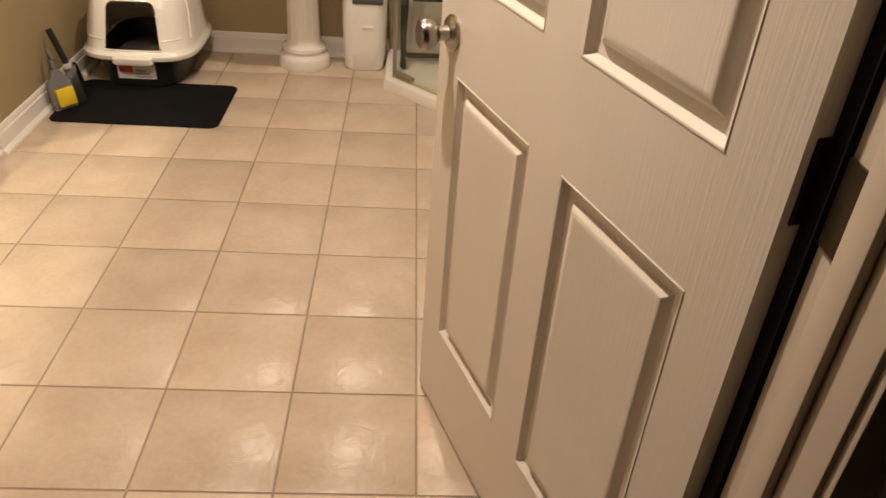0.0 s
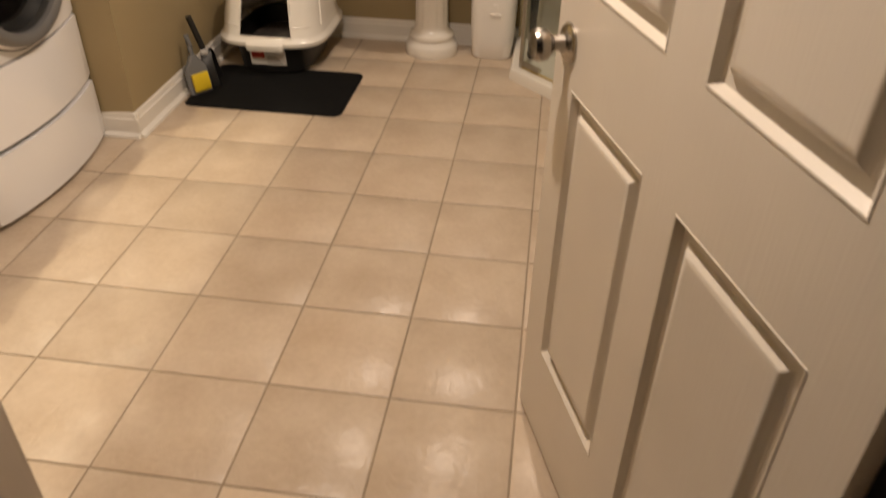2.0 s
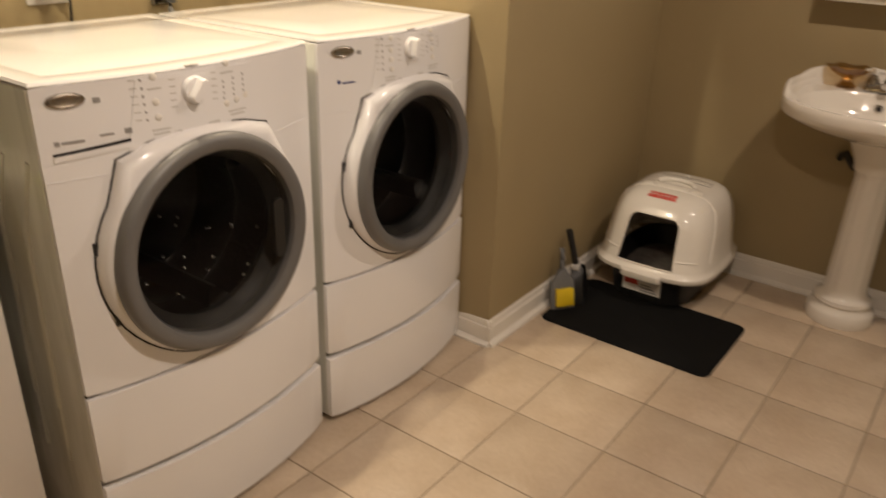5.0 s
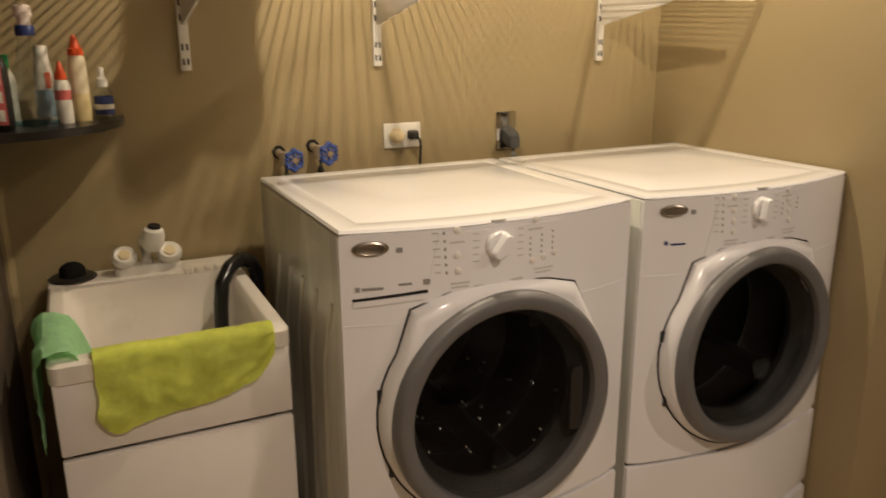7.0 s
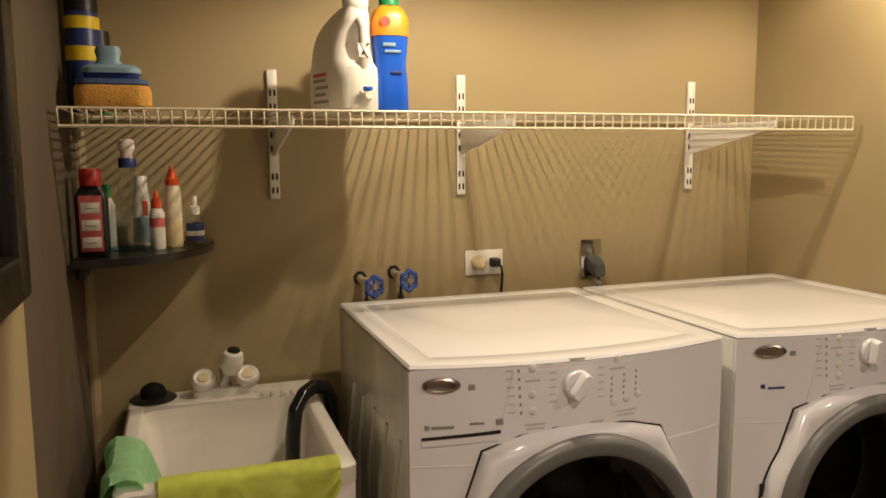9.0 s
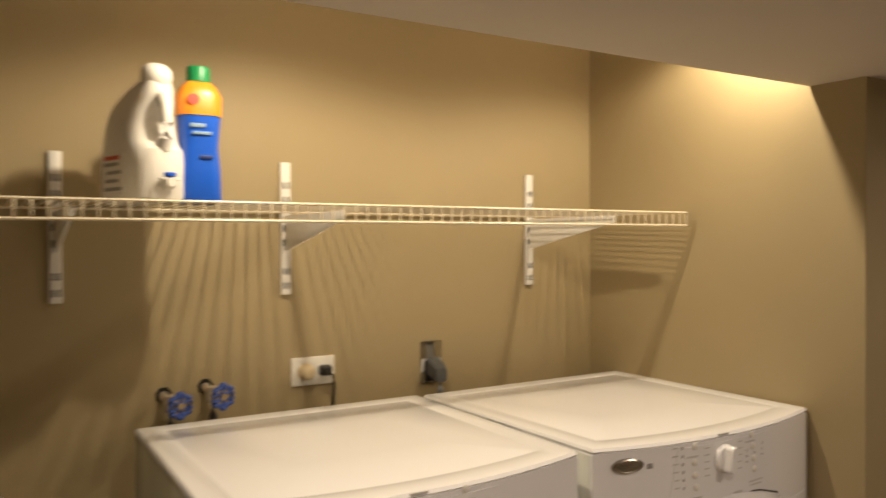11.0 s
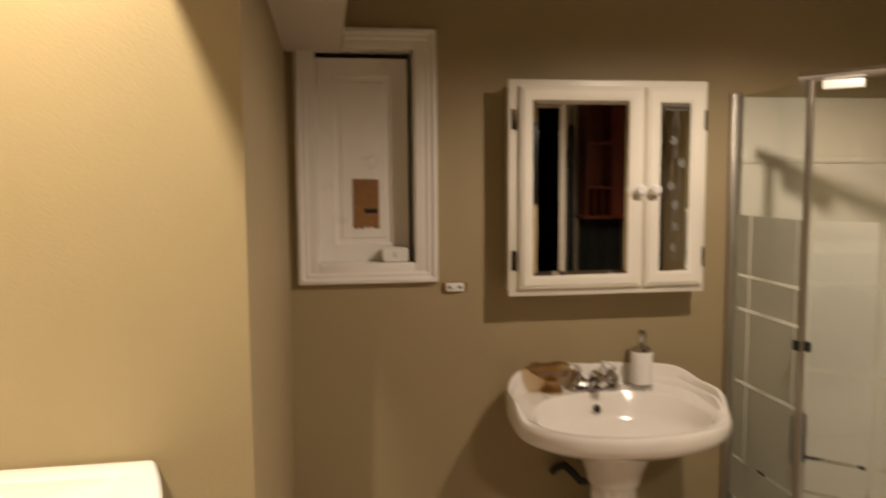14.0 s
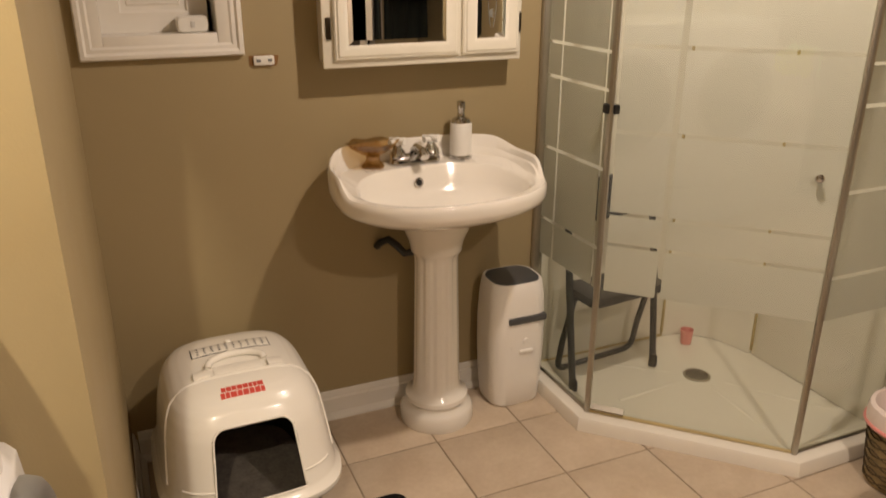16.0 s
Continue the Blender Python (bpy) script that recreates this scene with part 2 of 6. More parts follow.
PALEINK = plain("pale print", (0.56, 0.55, 0.53), 0.6, vary=0.05)
LABELW = plain("white label", (0.75, 0.72, 0.68), 0.5, vary=0.04)
LABELR = plain("pink red label", (0.55, 0.12, 0.12), 0.5, vary=0.06)
NAVY = plain("navy print", (0.02, 0.04, 0.18), 0.4, vary=0.1)
YELLOW = plain("yellow print", (0.75, 0.55, 0.02), 0.45, vary=0.06)
SPONGE = plain("orange sponge", (0.55, 0.28, 0.06), 0.95, vary=0.2, scale=80, bump=0.9, bump_scale=260)
DENIM = plain("blue sponge pad", (0.05, 0.09, 0.22), 0.9, vary=0.2, scale=60, bump=0.5)
PALEBLUE = plain("pale blue plastic", (0.22, 0.34, 0.46), 0.5, vary=0.06)
GLUE = plain("cream glue", (0.70, 0.58, 0.32), 0.35, vary=0.05)
PALEGLUE = plain("pale empty glue bottle", (0.72, 0.64, 0.48), 0.35, vary=0.05)
BROWNP = plain("torn brown paper", (0.25, 0.125, 0.042), 0.8, vary=0.3, scale=60, bump=0.4)
AMBER = clear_glass("amber brown glass", (0.74, 0.62, 0.42), 0.12)
WICKER = plain("tan wicker", (0.34, 0.26, 0.13), 0.7, vary=0.35, scale=60, bump=0.8, bump_scale=150)
SOAP = clear_glass("pale blue soap", (0.55, 0.72, 0.78), 0.05)
REED = plain("dark brown reed", (0.09, 0.06, 0.03), 0.7, vary=0.3, scale=60)
BAG = plain("thin white bag", (0.80, 0.70, 0.66), 0.4, vary=0.08, scale=20)
PINK = plain("pink plastic", (0.75, 0.30, 0.27), 0.4, vary=0.08)
SAND = plain("grey litter", (0.16, 0.14, 0.12), 0.95, vary=0.4, scale=120, bump=0.9, bump_scale=300)
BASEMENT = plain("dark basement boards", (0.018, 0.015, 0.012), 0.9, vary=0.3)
CARPET = plain("brown hall carpet", (0.12, 0.085, 0.055), 0.95, vary=0.3, scale=90, bump=0.6)
CHAIRG = plain("dark grey chair steel", (0.05, 0.052, 0.055), 0.4, metal=0.3, vary=0.1)
TOWEL = plain("dark green-black terry", (0.016, 0.019, 0.014), 0.95, vary=0.35, scale=60, bump=0.8, bump_scale=400)
RUG = plain("dark brown rug", (0.035, 0.022, 0.016), 0.95, vary=0.3, scale=90, bump=0.8)


# ---- building helpers ----
def thing(name, m, label, category, group="", kind=""):
    ob = new(name)
    ob.empty_display_size = 0.05
    ob.matrix_world = m
    return tagged(ob, label, category, group, kind)


def mesh_of(name, bm, material, smooth=True):
    me = bpy.data.meshes.new(name)
    bmesh.ops.recalc_face_normals(bm, faces=bm.faces)
    bm.to_mesh(me)
    bm.free()
    me.materials.append(material)
    if smooth:
        me.polygons.foreach_set("use_smooth", [True] * len(me.polygons))
        me.set_sharp_from_angle(angle=radians(38))
    return me


def part(name, bm, material, parent, label=""):
    ob = new(name, mesh_of(name, bm, material))
    ob.parent = parent
    return tagged(ob, label)


def solo(name, bm, material, label, category, kind="", group="", m=None):
    ob = new(name, mesh_of(name, bm, material))
    if m is not None:
        ob.matrix_world = m
    return tagged(ob, label, category, group, kind)


def box(x0, x1, y0, y1, z0, z1, bevel=0.0, bm=None, seg=2):
    bm = bm or bmesh.new()
    made = bmesh.ops.create_cube(bm, size=1, matrix=Matrix.Translation(((x0 + x1) / 2, (y0 + y1) / 2, (z0 + z1) / 2)) @ Matrix.Diagonal((x1 - x0, y1 - y0, z1 - z0, 1)))
    if bevel:
        edges = list({e for v in made["verts"] for e in v.link_edges})
        bmesh.ops.bevel(bm, geom=edges, offset=bevel, segments=seg, profile=0.5, affect="EDGES")
    return bm


def spin(profile, steps=32, m=None, bm=None):
    """A turned body about z from (radius, z) pairs."""
    bm = bm or bmesh.new()
    m = m or Matrix()
    rings = []
    for r, z in profile:
        if r < 1e-5:
            rings.append([bm.verts.new(m @ Vector((0, 0, z)))])
        else:
            rings.append([bm.verts.new(m @ Vector((r * math.cos(2 * math.pi * k / steps), r * math.sin(2 * math.pi * k / steps), z))) for k in range(steps)])
    for a, b in zip(rings, rings[1:]):
        for k in range(steps):
            j = (k + 1) % steps
            if len(a) == 1 and len(b) == 1:
                continue
            if len(a) == 1:
                bm.faces.new((a[0], b[k], b[j]))
            elif len(b) == 1:
                bm.faces.new((a[k], a[j], b[0]))
            else:
                bm.faces.new((a[k], a[j], b[j], b[k]))
    return bm


def tube(points, radius, steps=8, bm=None, closed=False):
    """A round bar along points."""
    bm = bm or bmesh.new()
    pts = [Vector(p) for p in points]
    rings = []
    for k, p in enumerate(pts):
        a = pts[k - 1] if k or closed else p
        b = pts[(k + 1) % len(pts)] if k + 1 < len(pts) or closed else p
        d = (b - a).normalized()
        side = d.cross(Vector((0, 0, 1)))
        if side.length < 1e-3:
            side = d.cross(Vector((0, 1, 0)))
        side.normalize()
        up = side.cross(d)
        rings.append([bm.verts.new(p + radius * (math.cos(2 * math.pi * i / steps) * side + math.sin(2 * math.pi * i / steps) * up)) for i in range(steps)])
    pairs = list(zip(rings, rings[1:])) + ([(rings[-1], rings[0])] if closed else [])
    for a, b in pairs:
        for i in range(steps):
            j = (i + 1) % steps
            bm.faces.new((a[i], a[j], b[j], b[i]))
    if not closed:
        bm.faces.new(rings[0]), bm.faces.new(rings[-1])
    return bm


def loft(sections, bm=None, cap0=True, cap1=True, close=True):
    """Joins rings of points of equal count."""
    bm = bm or bmesh.new()
    rings = [[bm.verts.new(p) for p in s] for s in sections]
    n = len(rings[0])
    for a, b in zip(rings, rings[1:]):
        for i in range(n if close else n - 1):
            j = (i + 1) % n
            bm.faces.new((a[i], a[j], b[j], b[i]))
    if cap0:
        bm.faces.new(rings[0])
    if cap1:
        bm.faces.new(rings[-1])
    return bm


def oval(cx, cy, z, rx, ry, n=40, power=2.0, back=None):
    """A rounded-square ring; back is the power used for +y."""
    pts = []
    for k in range(n):
        a = 2 * math.pi * k / n
        c, s = math.cos(a), math.sin(a)
        e = 2 / (back if back and s > 0 else power)
        pts.append((cx + rx * math.copysign(abs(c) ** e, c), cy + ry * math.copysign(abs(s) ** e, s), z))
    return pts


def prism(outline, z0, z1, bevel=0.0, bm=None, m=None):
    """A flat outline (x, y) raised from z0 to z1."""
    bm = bm or bmesh.new()
    m = m or Matrix()
    low = [bm.verts.new(m @ Vector((x, y, z0))) for x, y in outline]
    high = [bm.verts.new(m @ Vector((x, y, z1))) for x, y in outline]
    n = len(outline)
    sides = [bm.faces.new((low[i], low[(i + 1) % n], high[(i + 1) % n], high[i])) for i in range(n)]
    bottom, top = bm.faces.new(low), bm.faces.new(high)
    if bevel:
        edges = list(top.edges) + list(bottom.edges)
        bmesh.ops.bevel(bm, geom=edges, offset=bevel, segments=2, profile=0.5, affect="EDGES")
    return bm


def round_rect(x0, x1, y0, y1, r, n=6):
    pts = []
    for cx, cy, a0 in ((x1 - r, y1 - r, 0), (x0 + r, y1 - r, 90), (x0 + r, y0 + r, 180), (x1 - r, y0 + r, 270)):
        for k in range(n + 1):
            a = radians(a0 + 90 * k / n)
            pts.append((cx + r * math.cos(a), cy + r * math.sin(a)))
    return pts


AXIS_X = Matrix.Rotation(radians(90), 4, "Y")   # turns z to +x
AXIS_Y = Matrix.Rotation(radians(-90), 4, "X")  # turns z to +y

# ---- structure ----
XW, XC, XE = -2.35, -1.487, 0.775       # alcove back wall, inner west wall, east wall
YS, YA, YN = 0.60, 2.605, 3.825         # south wall, alcove end wall, north wall
LOW, HIGH, TOP = 1.92, 2.20, 2.32       # soffit, ceiling, alcove ceiling
DX0, DX1 = -0.505, 0.372                # doorway


def setting(name, bm, material, label):
    return solo(name, bm, material, label, "", "structure")


setting("wall_west", box(XW - 0.12, XW, 0.46, YA, 0, TOP), WALL, "tan painted wall behind the washers")
setting("wall_northwest", prism(((XW - 0.12, 2.558), (XC, YA), (XC, YN + 0.25), (XW - 0.12, YN + 0.25)), 0, TOP), WALL, "tan painted wall block beside the dryer")
setting("wall_east", box(XE, XE + 0.12, 0.46, YN + 0.25, 0, TOP), WALL, "tan painted wall behind the shower")
setting("wall_alcove_south", box(XW, -1.5, 0.46, 0.585, 0, TOP), DARKWALL, "rough dark brown wall end beside the laundry sink")
bm = box(-1.5, DX0 - 0.02, 0.48, YS, 0, TOP)
box(DX1 + 0.02, XE, 0.48, YS, 0, TOP, bm=bm)
box(DX0 - 0.02, DX1 + 0.02, 0.48, YS, 2.06, TOP, bm=bm)
setting("wall_south", bm, WALL, "tan painted wall with the doorway")
NX0, NX1, NZ0, NZ1 = -1.405, -1.105, 1.288, 1.935   # niche in the north wall
bm = box(XC, NX0, YN, YN + 0.25, 0, TOP)
box(NX1, XE, YN, YN + 0.25, 0, TOP, bm=bm)
box(NX0, NX1, YN, YN + 0.25, 0, NZ0, bm=bm)
box(NX0, NX1, YN, YN + 0.25, NZ1, TOP, bm=bm)
box(NX0 - 0.02, NX1 + 0.02, YN + 0.25, YN + 0.27, NZ0 - 0.02, NZ1 + 0.02, bm=bm)
setting("wall_north", bm, WALL, "tan painted wall with a framed niche")
bm = box(-0.75, XE + 0.12, 0.46, 2.394, HIGH, HIGH + 0.12)
box(-1.326, XE + 0.12, 2.394, YN + 0.25, HIGH, HIGH + 0.12, bm=bm)
setting("ceiling", bm, CEIL, "off-white ceiling")
setting("ceiling_alcove", box(XW - 0.12, -1.62, 0.46, YA, TOP, TOP + 0.1), CEIL, "off-white ceiling over the washers")
bm = box(-1.62, -0.75, 0.46, 2.394, LOW, TOP + 0.1)
box(-1.62, -1.326, 2.394, YA, LOW, TOP + 0.1, bm=bm)
box(XC, -1.326, YA, YN, LOW, TOP + 0.1, bm=bm)
setting("soffit", bm, CEIL, "painted boxed soffit below the ceiling")
setting("soffit_face", box(-1.326, -1.322, 2.394, YN, LOW + 0.002, HIGH), WALL, "tan painted side of the soffit")
bm = bmesh.new()
loft([[(XW + d + 0.006 * noise.noise((z * 9, d * 50, 2)), y + 0.004 * noise.noise((z * 14, d * 40, 7)), z) for d, y in ((0.0, 0.584), (0.016, 0.584), (0.016, 0.592), (0.0, 0.606))] for z in np.linspace(0, TOP, 90)], bm=bm)
setting("trim", bm, WALL, "rough plastered corner strip with a ragged edge")

# hall outside the door
setting("floor_hall", box(-4.0, 4.0, -7.0, 0.485, -0.06, -0.002), CARPET, "brown basement carpet")
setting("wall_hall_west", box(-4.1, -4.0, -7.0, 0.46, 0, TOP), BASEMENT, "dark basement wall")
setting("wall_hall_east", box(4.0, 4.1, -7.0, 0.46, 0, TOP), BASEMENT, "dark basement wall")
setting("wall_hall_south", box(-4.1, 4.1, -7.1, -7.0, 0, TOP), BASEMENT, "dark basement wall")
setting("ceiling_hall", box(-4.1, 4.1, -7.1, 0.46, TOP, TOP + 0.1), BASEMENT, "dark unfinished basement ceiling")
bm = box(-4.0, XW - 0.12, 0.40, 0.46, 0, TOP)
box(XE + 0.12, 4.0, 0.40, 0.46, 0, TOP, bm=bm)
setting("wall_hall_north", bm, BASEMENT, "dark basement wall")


def baseboard(name, run, out):
    """A moulded board along run ((x, y), (x, y)); out is the side it stands on."""
    o = Vector((*out, 0))
    prof = ((0, 0), (0.031, 0), (0.030, 0.010), (0.022, 0.019), (0.014, 0.023), (0.013, 0.080), (0.008, 0.085), (0.009, 0.094), (0.004, 0.108), (0, 0.110))
    bm = loft([[Vector((x, y, 0)) + o * u + Vector((0, 0, z * 0.9)) for u, z in prof] for x, y in run])
    return setting(name, bm, TRIM, "white moulded baseboard")


baseboard("baseboard", ((XC, YA - 0.016), (XC, YN)), (1, 0))
baseboard("baseboard", ((-1.62, YA), (XC + 0.016, YA)), (0, -1))
baseboard("baseboard", ((XC + 0.016, YN), (-0.105, YN)), (0, -1))
baseboard("baseboard", ((XE, YS + 0.016), (XE, 2.94)), (-1, 0))

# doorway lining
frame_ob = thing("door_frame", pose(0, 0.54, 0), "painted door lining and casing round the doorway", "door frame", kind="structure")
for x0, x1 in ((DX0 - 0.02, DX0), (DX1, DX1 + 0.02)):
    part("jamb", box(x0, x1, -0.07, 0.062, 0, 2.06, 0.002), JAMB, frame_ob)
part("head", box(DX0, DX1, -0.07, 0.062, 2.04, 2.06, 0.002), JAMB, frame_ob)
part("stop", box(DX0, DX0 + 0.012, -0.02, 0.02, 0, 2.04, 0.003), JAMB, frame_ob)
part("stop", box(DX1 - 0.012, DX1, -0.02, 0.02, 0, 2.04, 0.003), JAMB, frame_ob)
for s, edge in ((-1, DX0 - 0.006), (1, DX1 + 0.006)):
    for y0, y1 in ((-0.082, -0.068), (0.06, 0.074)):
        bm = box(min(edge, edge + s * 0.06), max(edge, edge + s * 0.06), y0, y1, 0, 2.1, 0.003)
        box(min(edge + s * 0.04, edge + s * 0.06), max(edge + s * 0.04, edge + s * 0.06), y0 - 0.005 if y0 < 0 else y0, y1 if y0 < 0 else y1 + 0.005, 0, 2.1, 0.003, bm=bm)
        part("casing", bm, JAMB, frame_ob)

# ---- open door ----
HINGE, TIP = Vector((0.361, 0.6155, 0)), Vector((0.0585, 1.4504, 0))
along = (TIP - HINGE).normalized()
DW = 0.888
door_m = Matrix.Translation((HINGE.x, HINGE.y, 0.012)) @ Matrix.Rotation(math.atan2(along.y, along.x), 4, "Z")
# local: x from hinge to free edge, +y faces the hall side, z up
door = thing("door_1", door_m, "white six-panel moulded door standing open", "door", kind="structure")
COLS = ((0.107, 0.401), (0.504, 0.795))
ROWSZ = ((0.233, 0.833), (1.008, 1.604), (1.70, 1.90))
TH = 0.0175
xs, zs = [0.016, *COLS[0], *COLS[1], DW], [0, *ROWSZ[0], *ROWSZ[1], *ROWSZ[2], 2.02]
bm = bmesh.new()
for i in range(5):
    for j in range(7):
        if not (i % 2 == 1 and j % 2 == 1):
            for s in (-1, 1):
                q = [bm.verts.new((x, s * TH, z)) for x, z in ((xs[i], zs[j]), (xs[i + 1], zs[j]), (xs[i + 1], zs[j + 1]), (xs[i], zs[j + 1]))]
                bm.faces.new(q if s < 0 else q[::-1])
for a, b in (((xs[0], 0), (DW, 0)), ((DW, 0), (DW, 2.02)), ((DW, 2.02), (xs[0], 2.02)), ((xs[0], 2.02), (xs[0], 0))):
    bm.faces.new([bm.verts.new(v) for v in ((a[0], -TH, a[1]), (b[0], -TH, b[1]), (b[0], TH, b[1]), (a[0], TH, a[1]))])
bmesh.ops.remove_doubles(bm, verts=bm.verts, dist=1e-5)
part("slab", bm, DOOR, door)
for c0, c1 in COLS:
    for z0, z1 in ROWSZ:
        bm = bmesh.new()
        for s in (-1, 1):
            steps = ((0, TH), (0.0015, TH + 0.0012), (0.004, TH + 0.0004), (0.011, TH - 0.012), (0.022, TH - 0.013), (0.027, TH - 0.0125), (0.036, TH - 0.0035), (0.040, TH - 0.0012), (0.048, TH - 0.002))
            loft([[(x, s * d, z) for x, z in ((c0 + g, z0 + g), (c1 - g, z0 + g), (c1 - g, z1 - g), (c0 + g, z1 - g))] for g, d in steps], bm=bm, cap0=False)
        part("panel", bm, DOOR, door)
for s in (1, -1):
    knob = part("knob", spin(((0, 0), (0.033, 0), (0.033, 0.004), (0.028, 0.009), (0.014, 0.012), (0.012, 0.03), (0.020, 0.036), (0.027, 0.044), (0.028, 0.058), (0.024, 0.066), (0, 0.068)), 32, Matrix.Translation((DW - 0.06, s * TH, 0.905)) @ Matrix.Rotation(radians(-90 * s), 4, "X")), NICKEL, door, "satin nickel door knob")
# black strip stands for the shade between the door edge and jamb
part("hinge_gap_shade", box(-0.004, 0.0158, -TH - 0.014, -TH + 0.008, 0.0, 2.02, 0.002), DARKGAP, door, "black strip painted for the shade in the hinge gap")
part("latch", box(DW - 0.001, DW + 0.004, -0.011, 0.011, 0.875, 0.935, 0.002), NICKEL, door)
for z in (0.25, 1.02, 1.78):
    bm = tube([(0.004, -TH - 0.002, z - 0.05), (0.004, -TH - 0.002, z + 0.05)], 0.0065)
    for q in (-0.032, 0.0, 0.032):
        spin(((0.0075, -0.013), (0.0082, -0.012), (0.0082, 0.012), (0.0075, 0.013)), 12, Matrix.Translation((0.004, -TH - 0.002, z + q)), bm)
    box(0.0135, 0.0165, -0.016, 0.006, z - 0.046, z + 0.046, 0.001, bm=bm)
    part("hinge", bm, BRONZE, door, "dark bronze hinge")
    part("jamb_leaf", box(DX1 - 0.005, DX1 - 0.002, 0.024, 0.060, z - 0.035, z + 0.055, 0.0008), BRONZE, frame_ob, "dark bronze hinge leaf")

# ---- washer and dryer ----
WW, WD, BULGE = 0.686, 0.63, 0.052


def bow(u, extra=0.0):
    return WD / 2 + BULGE * (1 - (2 * u / WW) ** 2) + extra


def bowed(z0, z1, back, extra=0.0, bevel=0.006, half=WW / 2):
    n = 20
    outline = [(back, half), (back, -half)] + [(bow(-half + 2 * half * k / n, extra), -half + 2 * half * k / n) for k in range(n + 1)]
    return prism(outline, z0, z1, bevel)


def sheet(corners, thick, lift=0.0, n=10, bm=None):
    """A thin plate lying on the bowed front; corners are (u, z) bl, br, tr, tl."""
    bm = bm or bmesh.new()
    bl, br, tr, tl = corners
    front, rear = [], []
    for k in range(n + 1):
        f = k / n
        for a, b in ((bl, br), (tl, tr)):
            u, z = a[0] + (b[0] - a[0]) * f, a[1] + (b[1] - a[1]) * f
            front.append(bm.verts.new((bow(u, lift + thick), u, z)))
            rear.append(bm.verts.new((bow(u, lift - 0.004), u, z)))
    for k in range(n):
        a = 2 * k
        bm.faces.new((front[a], front[a + 2], front[a + 3], front[a + 1]))
        bm.faces.new((front[a], rear[a], rear[a + 2], front[a + 2]))
        bm.faces.new((front[a + 1], front[a + 3], rear[a + 3], rear[a + 1]))
    for a in (0, 2 * n):
        bm.faces.new((front[a], front[a + 1], rear[a + 1], rear[a]))
    return bm


def at_front(u, z, lift=0.0):
    """The pose on the front whose z points outwards and y up."""
    slope = math.atan(8 * BULGE * u / WW ** 2)
    return Matrix.Translation((bow(u, lift), u, z)) @ Matrix.Rotation(slope, 4, "Z") @ Matrix(((0, 0, 1, 0), (1, 0, 0, 0), (0, 1, 0, 0), (0, 0, 0, 1)))


def bars(rows, parent, name="print", material=None):
    """Small unreadable print as bars: (u, z, width, height)."""
    bm = bmesh.new()
    for u, z, w, h in rows:
        sheet(((u - w / 2, z - h / 2), (u + w / 2, z - h / 2), (u + w / 2, z + h / 2), (u - w / 2, z + h / 2)), 0.0006, 0.0012, 2, bm)
    return tagged(part(name, bm, material or DARKINK, parent), kind="stuff")


